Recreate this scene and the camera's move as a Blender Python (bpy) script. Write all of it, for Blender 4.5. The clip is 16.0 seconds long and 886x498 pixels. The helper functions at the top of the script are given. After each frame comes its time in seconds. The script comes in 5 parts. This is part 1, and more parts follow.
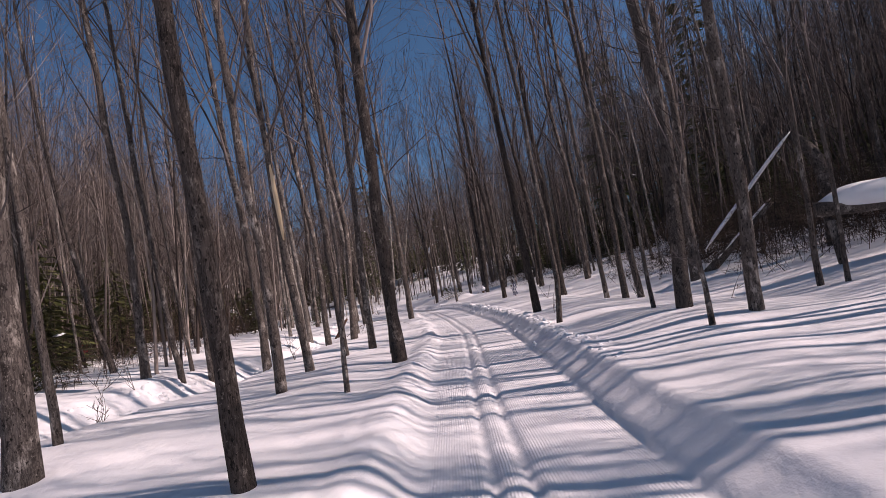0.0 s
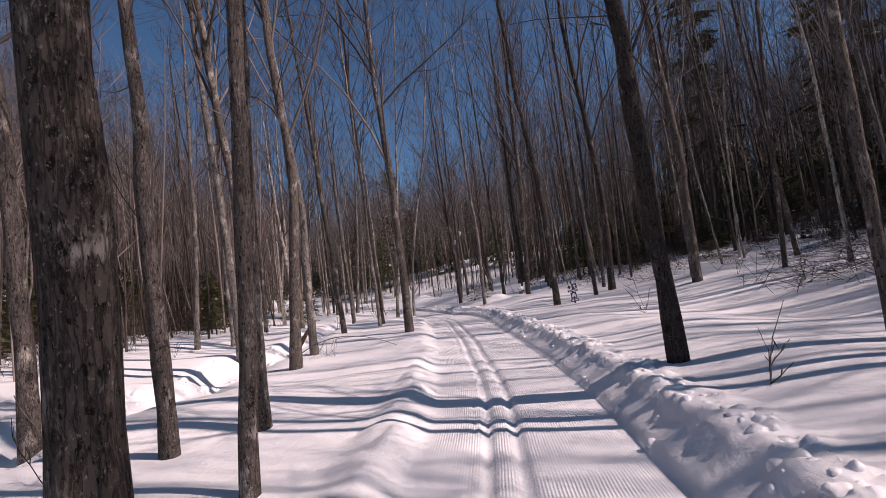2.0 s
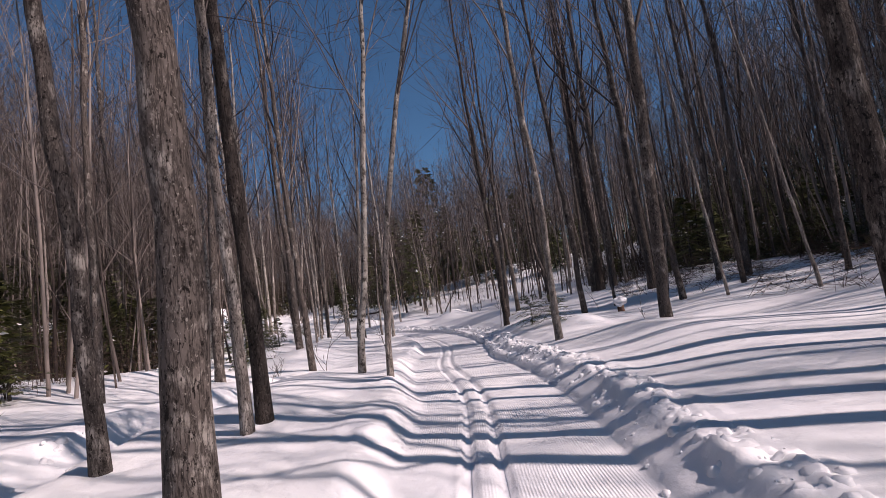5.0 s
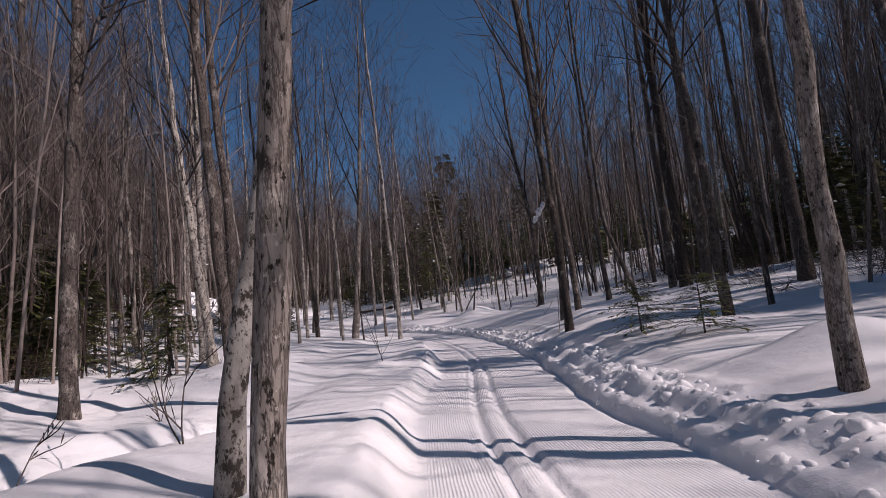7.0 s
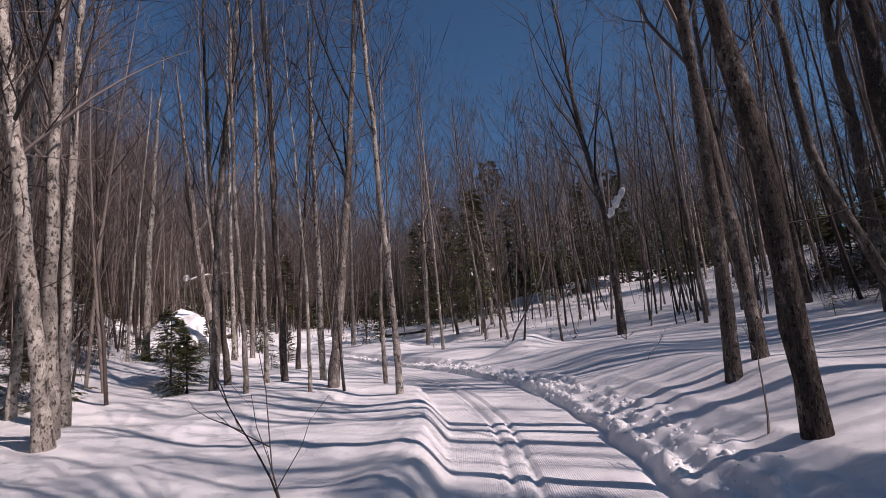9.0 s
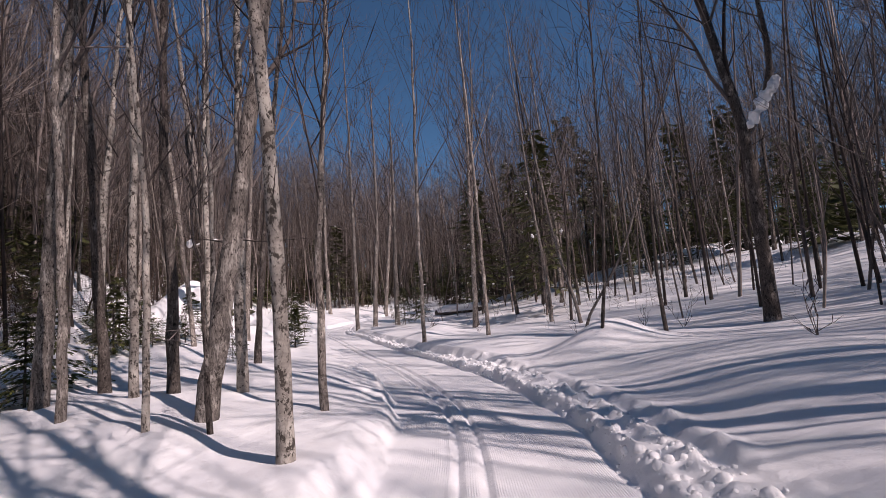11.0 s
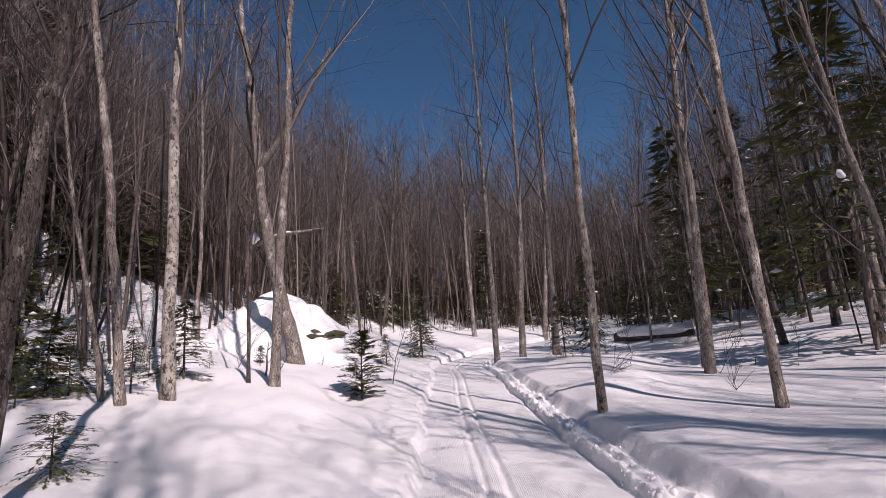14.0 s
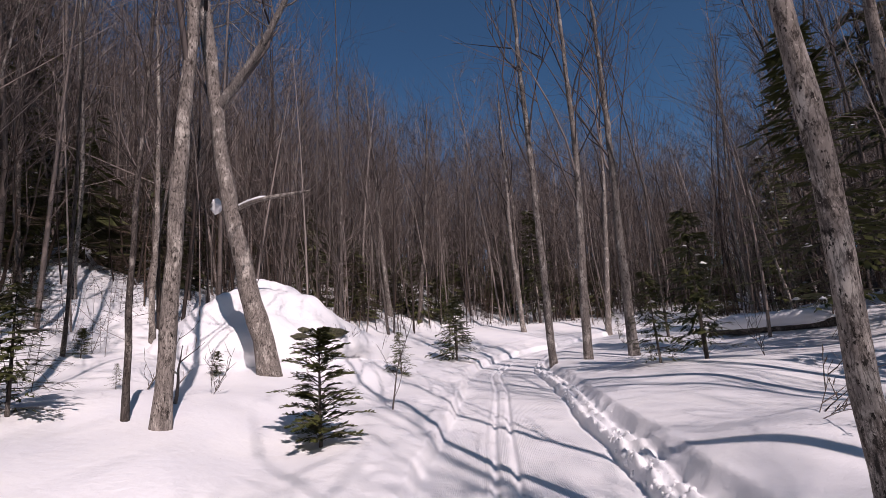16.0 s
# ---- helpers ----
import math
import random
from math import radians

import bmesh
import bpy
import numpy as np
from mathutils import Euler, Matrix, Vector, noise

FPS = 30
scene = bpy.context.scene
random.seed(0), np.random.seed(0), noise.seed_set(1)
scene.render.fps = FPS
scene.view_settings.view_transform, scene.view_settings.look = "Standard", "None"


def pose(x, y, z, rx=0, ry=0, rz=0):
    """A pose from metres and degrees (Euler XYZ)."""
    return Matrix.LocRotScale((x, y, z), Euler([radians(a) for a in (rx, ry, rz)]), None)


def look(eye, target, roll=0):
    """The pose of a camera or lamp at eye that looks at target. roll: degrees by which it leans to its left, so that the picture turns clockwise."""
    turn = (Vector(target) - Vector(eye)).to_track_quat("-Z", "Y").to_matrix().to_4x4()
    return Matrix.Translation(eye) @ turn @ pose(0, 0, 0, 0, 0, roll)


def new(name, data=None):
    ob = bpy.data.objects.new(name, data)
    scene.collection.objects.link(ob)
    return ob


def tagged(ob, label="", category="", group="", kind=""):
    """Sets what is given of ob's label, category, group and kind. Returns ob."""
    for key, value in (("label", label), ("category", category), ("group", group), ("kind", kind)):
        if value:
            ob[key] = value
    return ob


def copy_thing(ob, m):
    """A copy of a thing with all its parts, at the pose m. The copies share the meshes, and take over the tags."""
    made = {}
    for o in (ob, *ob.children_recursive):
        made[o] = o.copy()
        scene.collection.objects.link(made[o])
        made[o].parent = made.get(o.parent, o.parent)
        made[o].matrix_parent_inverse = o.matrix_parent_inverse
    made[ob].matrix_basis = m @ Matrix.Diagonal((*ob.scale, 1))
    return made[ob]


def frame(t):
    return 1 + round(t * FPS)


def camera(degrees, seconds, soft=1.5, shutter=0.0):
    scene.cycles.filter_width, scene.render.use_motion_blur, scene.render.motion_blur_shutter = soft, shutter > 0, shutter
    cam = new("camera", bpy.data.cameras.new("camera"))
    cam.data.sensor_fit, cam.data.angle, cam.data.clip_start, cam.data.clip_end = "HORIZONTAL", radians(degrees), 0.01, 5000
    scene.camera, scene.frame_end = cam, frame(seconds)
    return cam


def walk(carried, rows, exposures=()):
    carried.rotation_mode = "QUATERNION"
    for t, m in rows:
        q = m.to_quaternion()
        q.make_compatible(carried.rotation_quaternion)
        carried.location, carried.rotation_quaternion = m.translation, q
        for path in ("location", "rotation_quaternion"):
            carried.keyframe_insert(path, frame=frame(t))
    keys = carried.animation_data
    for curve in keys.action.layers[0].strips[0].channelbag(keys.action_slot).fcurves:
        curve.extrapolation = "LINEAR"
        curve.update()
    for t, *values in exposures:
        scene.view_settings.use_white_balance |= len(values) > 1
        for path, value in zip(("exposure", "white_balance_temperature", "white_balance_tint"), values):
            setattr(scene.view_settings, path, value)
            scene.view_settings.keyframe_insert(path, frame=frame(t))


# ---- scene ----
cam = camera(86.0, 16.0, soft=0.5)
PATH = [
    (0, (0.0, 0.0, 1.55), (0.0, 1.995, 1.69), -9.6),
    (0.5, (0.126, 1.924, 1.554), (0.112, 3.921, 1.662), -8.6),
    (1, (0.18, 3.862, 1.474), (0.141, 5.859, 1.579), -6.4),
    (1.5, (0.167, 5.659, 1.566), (0.061, 7.653, 1.667), -7.4),
    (2, (0.264, 7.52, 1.484), (0.122, 9.51, 1.623), -6.9),
    (2.5, (0.287, 9.417, 1.494), (0.11, 11.405, 1.624), -7.2),
    (3, (0.245, 11.18, 1.521), (0.051, 13.162, 1.712), -7.4),
    (3.5, (0.219, 12.936, 1.492), (-0.013, 14.91, 1.708), -8.1),
    (4, (0.16, 14.691, 1.475), (-0.11, 16.658, 1.713), -7.9),
    (4.5, (0.051, 16.492, 1.476), (-0.23, 18.46, 1.696), -7.9),
    (5, (-0.133, 18.25, 1.431), (-0.458, 20.213, 1.634), -7.8),
    (5.2, (-0.212, 18.964, 1.422), (-0.567, 20.92, 1.646), -7.9),
    (7.3, (-1.74, 25.084, 1.174), (-2.15, 27.03, 1.379), -5.2),
    (7.5, (-1.858, 25.783, 1.189), (-2.278, 27.724, 1.426), -4.5),
    (8, (-2.111, 27.628, 1.201), (-2.597, 29.548, 1.48), -4.7),
    (8.5, (-2.382, 29.425, 1.221), (-2.928, 31.324, 1.53), -4.6),
    (9, (-2.648, 31.136, 1.286), (-3.226, 33.025, 1.597), -5.2),
    (9.2, (-2.763, 31.803, 1.3), (-3.35, 33.69, 1.608), -4.9),
    (11.3, (-3.835, 38.374, 1.114), (-4.768, 40.126, 1.356), -4.2),
    (11.5, (-4.132, 38.979, 1.093), (-5.093, 40.714, 1.351), -3.8),
    (12, (-4.897, 40.505, 1.141), (-5.959, 42.179, 1.409), -3.1),
    (12.5, (-5.641, 41.969, 1.117), (-6.81, 43.561, 1.427), -3.5),
    (13, (-6.481, 43.319, 1.159), (-7.736, 44.841, 1.492), -3.3),
    (13.5, (-7.313, 44.536, 1.228), (-8.653, 45.977, 1.584), -3.4),
    (14, (-8.136, 45.686, 1.242), (-9.556, 47.043, 1.619), -3.7),
    (14.5, (-8.94, 46.698, 1.265), (-10.409, 47.997, 1.66), -3.2),
    (15, (-9.76, 47.641, 1.281), (-11.273, 48.884, 1.685), -4.5),
    (15.5, (-10.592, 48.518, 1.28), (-12.147, 49.716, 1.666), -4.0),
    (16, (-11.395, 49.329, 1.292), (-12.946, 50.535, 1.667), -4.6),
]
walk(cam, [(t, look(eye, target, roll)) for t, eye, target, roll in PATH], [(0, 0.12, 7500, 35), (2, 0.09, 7450, 35), (2.5, 0.14, 7400, 35), (3, 0.03, 7300, 34), (4, -0.1, 7050, 32), (5, 0.11, 7200, 32), (7.5, -0.3, 7000, 31), (8.5, -0.14, 7200, 33), (9, -0.05, 7150, 33), (11.5, -0.02, 7150, 32), (13, -0.08, 7050, 32), (14, -0.1, 7000, 32), (16, -0.2, 6950, 31)])

# ---- world, sun, exposure ----
SUN_EL, SUN_AZ = radians(42.0), radians(-11.0)   # azimuth from +x towards +y
sun_dir = Vector((math.cos(SUN_EL) * math.cos(SUN_AZ), math.cos(SUN_EL) * math.sin(SUN_AZ), math.sin(SUN_EL)))
world = bpy.data.worlds.new("winter_sky")
scene.world = world
world.use_nodes = True
wn, wl = world.node_tree.nodes, world.node_tree.links
wn.clear()
sky = wn.new("ShaderNodeTexSky")
sky.sky_type = "NISHITA"
sky.sun_disc = False
sky.sun_elevation = SUN_EL
sky.sun_rotation = math.pi / 2 - SUN_AZ
sky.altitude = 2500
sky.air_density, sky.dust_density, sky.ozone_density = 1.0, 4.0, 1.4
sky_bg = wn.new("ShaderNodeBackground")
sky_bg.inputs["Strength"].default_value = 0.078
deep = wn.new("ShaderNodeMix")
deep.data_type, deep.blend_type = "RGBA", "MULTIPLY"
deep.inputs[0].default_value = 1.0
deep.inputs[7].default_value = (0.5, 1.0, 1.14, 1)   # the clear, dry winter air
wl.new(sky.outputs[0], deep.inputs[6])
wl.new(deep.outputs[2], sky_bg.inputs["Color"])
wl.new(sky_bg.outputs[0], wn.new("ShaderNodeOutputWorld").inputs["Surface"])
sun_data = bpy.data.lights.new("sun", "SUN")
sun_data.energy, sun_data.angle, sun_data.color = 4.45, radians(0.53), (1.0, 0.985, 0.95)
sun = new("sun", sun_data)
sun.matrix_world = look(sun_dir * 100, (0, 0, 0))

# ---- the lie of the land ----
TRAIL = [(0.2, -40), (0.2, -6), (0.2, 0), (0.2, 5.7), (0.3, 12.5), (0.15, 15), (-0.4, 20.2), (-0.96, 24.4), (-2.31, 29.3),
         (-2.95, 33.5), (-3.6, 36.4), (-4.5, 39.6), (-6.1, 43.0), (-7.3, 44.9), (-8.4, 46.2), (-10.2, 48.2), (-12.2, 50.2),
         (-14.7, 52.4), (-17.7, 55.2), (-20.8, 58.2), (-23.6, 60.6), (-26.0, 63.6), (-27.6, 68.0), (-28.2, 76.0), (-28.5, 110.0), (-28.5, 200.0)]
_k = np.array(TRAIL, float)
_ks = np.r_[0, np.cumsum(np.hypot(*np.diff(_k, axis=0).T))]
_fine = np.linspace(0, _ks[-1], 2000)
_w = np.hanning(31)[1:-1]
_w /= _w.sum()
TX, TY = (np.convolve(np.pad(np.interp(_fine, _ks, _k[:, i]), 14, mode="edge"), _w, "valid") for i in (0, 1))
TX[:3], TY[:3] = 0.2, (-40, -39.9, -39.8)
TS = np.r_[0, np.cumsum(np.hypot(np.diff(TX), np.diff(TY)))]
TS -= np.interp(0, TY, TS)
DX, DY = np.gradient(TX, TS), np.gradient(TY, TS)


def knots(s, text):
    a = np.array([p.split(":") for p in text.split()], float)
    return np.interp(s, a[:, 0], a[:, 1])


def smooth(a, b, v):
    t = np.clip((v - a) / (b - a), 0, 1)
    return t * t * (3 - 2 * t)


def station(x, y):
    """Metres along the trail and to its right (negative: left)."""
    x, y = np.atleast_1d(np.asarray(x, float)), np.atleast_1d(np.asarray(y, float))
    s, d = np.empty_like(x), np.empty_like(x)
    for i in range(0, len(x), 4000):
        px, py = x[i:i + 4000, None], y[i:i + 4000, None]
        j = ((px - TX) ** 2 + (py - TY) ** 2).argmin(1)
        ox, oy = x[i:i + 4000] - TX[j], y[i:i + 4000] - TY[j]
        s[i:i + 4000] = TS[j] + ox * DX[j] + oy * DY[j]
        d[i:i + 4000] = ox * DY[j] - oy * DX[j]
    return s, d


_rng = np.random.RandomState(5)
_grid = _rng.rand(64, 64)


def lumps(x, y, size):
    """Smooth value noise from -1 to 1 with bumps of about that size in metres."""
    x, y = np.asarray(x, float) / size, np.asarray(y, float) / size
    i, j = np.floor(x).astype(int), np.floor(y).astype(int)
    u, v = x - i, y - j
    u, v = u * u * (3 - 2 * u), v * v * (3 - 2 * v)
    a, b = _grid[i % 64, j % 64], _grid[(i + 1) % 64, j % 64]
    c, e = _grid[i % 64, (j + 1) % 64], _grid[(i + 1) % 64, (j + 1) % 64]
    return 2 * ((a * (1 - u) + b * u) * (1 - v) + (c * (1 - u) + e * u) * v) - 1


def trail_half(s):
    return knots(s, "0:0.62 20:0.66 35:0.75 45:0.88 80:0.85"), knots(s, "0:1.02 20:1.0 30:1.1 37:1.3 45:1.38 52:1.32 66:1.3 80:1.2")


def height(x, y, fine=True):
    """The snow's height."""
    x, y = np.atleast_1d(np.asarray(x, float)), np.atleast_1d(np.asarray(y, float))
    s, d = station(x, y)
    base = knots(s, "-40:0.3 -10:0.2 0:0.17 7:0.15 10:0.12 13:0.1 17:0.1 23.5:0.13 26:0.11 30:-0.08 34.5:-0.3 40:-0.45 43:-0.42 46.5:-0.44 55:-0.38 61:-0.18 66:-0.05 71:0.05 76:0.25 100:1.6 160:6")
    left, right = trail_half(s)
    hr = knots(s, "-10:0.36 6:0.36 10:0.38 22:0.3 27:0.38 32:0.6 36:0.58 39:0.66 43:0.66 47:0.58 54:0.46 58:0.46 68:0.38 90:0.4")
    hl = knots(s, "-10:0.22 8:0.2 17:0.13 20:0.15 24:0.2 28:0.28 31:0.18 35:0.3 42:0.38 46:0.42 50:0.45 55:0.36 61:0.38 66:0.5 90:0.5")
    wob = lumps(x, y, 0.9) * 0.1 + lumps(x + 7, y, 0.35) * 0.05
    chunk = knots(s, "0:0.15 20:0.3 28:0.7 32:1 45:1.2 60:1.0 90:0.8")
    # the soft shoulder on the left, the ploughed one on the right
    rise_l = smooth(0, knots(s, "0:0.42 44:0.45 50:0.75 80:0.7"), -d - left + wob * knots(s, "0:0.9 40:1 50:1.25") + 0.12 * lumps(x + 13, y - 8, 2.1) * smooth(40, 50, s))
    edge_l = -d - left + wob * 0.9
    crisp = smooth(40, 46, s)
    rise_l = (1 - crisp) * rise_l + crisp * (0.48 * smooth(0, 0.16, edge_l) + 0.52 * smooth(0.02, 1.3, edge_l + 0.12 * lumps(x + 13, y - 8, 2.1)))
    e = d - right + wob * 0.55 * chunk
    late = smooth(22, 33, s)
    ee = e / knots(s, "30:0.7 38:0.7 44:0.85 49:0.7 53:0.42 80:0.42")
    ridge = np.exp(-((ee - 0.2) / 0.1) ** 2) * 0.75 + np.exp(-((ee - 0.6) / 0.13) ** 2) + 0.4 * np.exp(-((ee - 0.95) / 0.1) ** 2)
    slow = knots(s, "20:0 29:0.7 33:0.3 35:0 38:0 42:1 47:1 51:0")
    step_r = slow * (0.17 * smooth(0, 0.2, ee) - 0.06 * smooth(0.5, 0.7, ee) + 0.2 * smooth(0.75, 1.1, ee) + 0.69 * smooth(0.9, 4.4, ee)) + (1 - slow) * (0.17 * smooth(0, 0.1, ee) + 0.58 * smooth(0.75, 1.35, ee) + 0.25 * smooth(1.0, 2.8, ee))
    mid = knots(s, "24:0 28:1 39:1 43:0")
    gentle = 0.15 * smooth(0, 0.12, ee) + 0.6 * np.clip((ee - 0.3) / 1.15, 0, 1) + 0.25 * smooth(1.0, 2.8, ee)
    step_r = mid * gentle + (1 - mid) * step_r
    rise_r = (1 - late) * (0.1 * smooth(-0.01, 0.06, e) + 0.5 * np.clip(e / 0.34, 0, 1) + 0.12 * smooth(0.26, 0.42, e) + 0.28 * smooth(0.5, 1.9, e)) + late * step_r
    z = base + hl * rise_l + hr * rise_r
    if fine:
        clod = np.maximum(lumps(x + 31, y - 11, 0.2), 0) + 0.8 * np.maximum(lumps(x - 3, y + 5, 0.11), 0)
        z += 0.075 * late * ridge * (0.65 + 0.5 * lumps(x, y + 50, 0.6))
        z += 0.065 * chunk * clod * (smooth(0.05, 0.2, ee) * (1 - smooth(0.8, 1.3, ee)) * late + (1 - late) * 0.5 * smooth(0.22, 0.34, e) * (1 - smooth(0.5, 0.7, e)) * smooth(5, 14, s))
        z += 0.10 * np.maximum(lumps(x + 5, y + 77, 0.31) - 0.1, 0) * late * smooth(36, 44, s) * smooth(0.05, 0.25, ee) * (1 - smooth(0.95, 1.35, ee))
        crest = (1 - late) * smooth(0.18, 0.32, e) * (1 - smooth(0.55, 0.85, e)) * smooth(2, 12, s)
        z += crest * (0.05 * np.abs(lumps(x + 41, y + 7, 0.27)) + 0.06 * np.abs(lumps(x + 11, y + 3, 0.13)) - 0.02)
        z -= 0.03 * late * np.exp(-((e + 0.02) / 0.04) ** 2)
        z += 0.035 * np.abs(lumps(x + 3, y - 1, 0.3)) * smooth(0, 0.2, -d - left) * (1 - smooth(0.5, 1.0, -d - left))
        # the two ski grooves, and the rolled furrow at their left
        wander = 0.012 * lumps(s, s * 0, 2.3)
        for off, depth, half in ((-0.125, 0.05, 0.045), (0.125, 0.05, 0.045), (-0.26, 0.012, 0.025)):
            z -= depth * (1 - smooth(half * 0.55, half * 1.25, np.abs(d - off - wander)))
        z += 0.012 * lumps(s * 1.3, d, 0.5) * (1 - rise_l) * (1 - rise_r)
    off_l, off_r = np.maximum(-d - left - 0.5, 0), np.maximum(d - right - 0.8, 0)
    soft = smooth(0.1, 1.6, off_l) + smooth(0.1, 1.6, off_r)
    z += soft * (0.09 * lumps(x, y, 1.7) + 0.13 * lumps(x + 20, y + 9, 4.3))
    z += 0.28 * np.exp(-((s - 37.6) / 2.5) ** 2) * smooth(0.3, 1.5, off_r) * (1 - smooth(8, 14, off_r))
    z += 0.09 * np.clip(off_l - 4.5, 0, 12) * (1 - smooth(32, 42, s))
    z += np.exp(-((s - 34.5) / 5.5) ** 2) * smooth(0.0, 0.8, off_l) * (1 - smooth(7, 11, off_l)) * (0.13 * lumps(x - 3, y + 2, 1.25) + 0.05 * lumps(x + 9, y - 5, 0.6))
    z += smooth(39, 44, s) * (1 - smooth(64, 72, s)) * smooth(0.3, 1.6, off_l) * (1 - smooth(12, 18, off_l)) * (0.13 * lumps(x + 3, y - 8, 2.1) + 0.045 * lumps(x - 1, y + 6, 0.8))
    # a shallow dip among the first trees on the left
    z -= 0.13 * np.exp(-((s - 11) / 4.0) ** 2) * smooth(0.15, 0.8, -d - left) * (1 - smooth(4.5, 6.5, -d - left))
    # wind drifts beside the trail
    z += 0.55 * np.exp(-(((s - 47.4) / 0.75) ** 2 + ((d - 3.9) / 1.0) ** 2)) + 0.3 * np.exp(-(((s - 28.2) / 0.5) ** 2 + ((d - 3.0) / 0.7) ** 2)) + 0.26 * np.exp(-(((s - 56.8) / 0.8) ** 2 + ((d - 3.1) / 0.9) ** 2))
    # a hump left of the trail, s about 33
    z += 0.5 * np.exp(-(((s - 33.6) / 1.6) ** 2 + ((d + 4.6) / 1.5) ** 2))
    # an old trench left of the first stretch, with a broken far bank
    tr = knots(s, "-10:7.5 5:6.6 12:5.8 18:5.0 24:4.3 30:3.2 33:2.6")
    on = smooth(-12, -4, s) * (1 - smooth(29, 33, s))
    q = -d - tr + 0.35 * lumps(x, y, 1.1) + 0.15 * lumps(x, y + 4, 0.4)
    z += on * (-0.24 * smooth(-0.9, -0.1, q) + 0.34 * smooth(0.05, 0.8, q) - 0.08 * smooth(0.9, 2.4, q))
    # the left side climbs towards the end; low hills all round
    z += knots(s, "40:0 50:0.06 56:0.17 62:0.2 66:0.3 78:0.16 120:0.1") * np.clip(off_l - 1.0, 0, 16)
    z += np.clip((off_l - 30) * 0.10, 0, 11) * smooth(30, 60, off_l) + np.clip((off_r - 15) * 0.2, 0, 15) * smooth(15, 24, off_r) * (1 - 0.75 * smooth(40, 62, s))
    z += 0.27 * np.clip(off_l - 7.5, 0, 26) * smooth(50, 64, s) * (1 - 0.7 * smooth(80, 110, s))
    z += 0.16 * np.clip(off_r - 5, 0, 16) * smooth(40, 50, s) + 0.12 * np.clip(off_r - 3.0, 0, 14) * (1 - smooth(40, 50, s))
    far = smooth(60, 140, np.hypot(x, y - 30))
    z += far * (4 * lumps(x, y, 70) + 1.5 * lumps(x, y, 31))
    return z


def ground_at(x, y):
    return float(height(x, y)[0])

# ---- materials ----
def material(name):
    m = bpy.data.materials.new(name)
    m.use_nodes = True
    n, l = m.node_tree.nodes, m.node_tree.links
    return m, n, l, n["Principled BSDF"]


def mixed(n, l, fac, a, b):
    mx = n.new("ShaderNodeMix")
    mx.data_type = "RGBA"
    for sock, val in ((0, fac), (6, a), (7, b)):
        if isinstance(val, (tuple, float, int)):
            mx.inputs[sock].default_value = (*val, 1) if isinstance(val, tuple) else val
        else:
            l.new(val, mx.inputs[sock])
    return mx.outputs[2]


def ramp(n, l, src, lo, hi):
    mr = n.new("ShaderNodeMapRange")
    l.new(src, mr.inputs[0])
    mr.inputs[1].default_value, mr.inputs[2].default_value = lo, hi
    return mr.outputs[0]


def noise_tex(n, l, coord, scale, detail=4.0, stretch=None, rough=0.55):
    if stretch:
        mp = n.new("ShaderNodeMapping")
        mp.inputs["Scale"].default_value = stretch
        l.new(coord, mp.inputs[0])
        coord = mp.outputs[0]
    t = n.new("ShaderNodeTexNoise")
    t.inputs["Scale"].default_value, t.inputs["Detail"].default_value, t.inputs["Roughness"].default_value = scale, detail, rough
    l.new(coord, t.inputs["Vector"])
    return t.outputs[0]


def bumped(n, l, bsdf, src, strength, dist, prev=None):
    b = n.new("ShaderNodeBump")
    b.inputs["Strength"].default_value, b.inputs["Distance"].default_value = strength, dist
    l.new(src, b.inputs["Height"])
    if prev:
        l.new(prev, b.inputs["Normal"])
    l.new(b.outputs[0], bsdf.inputs["Normal"])
    return b.outputs[0]


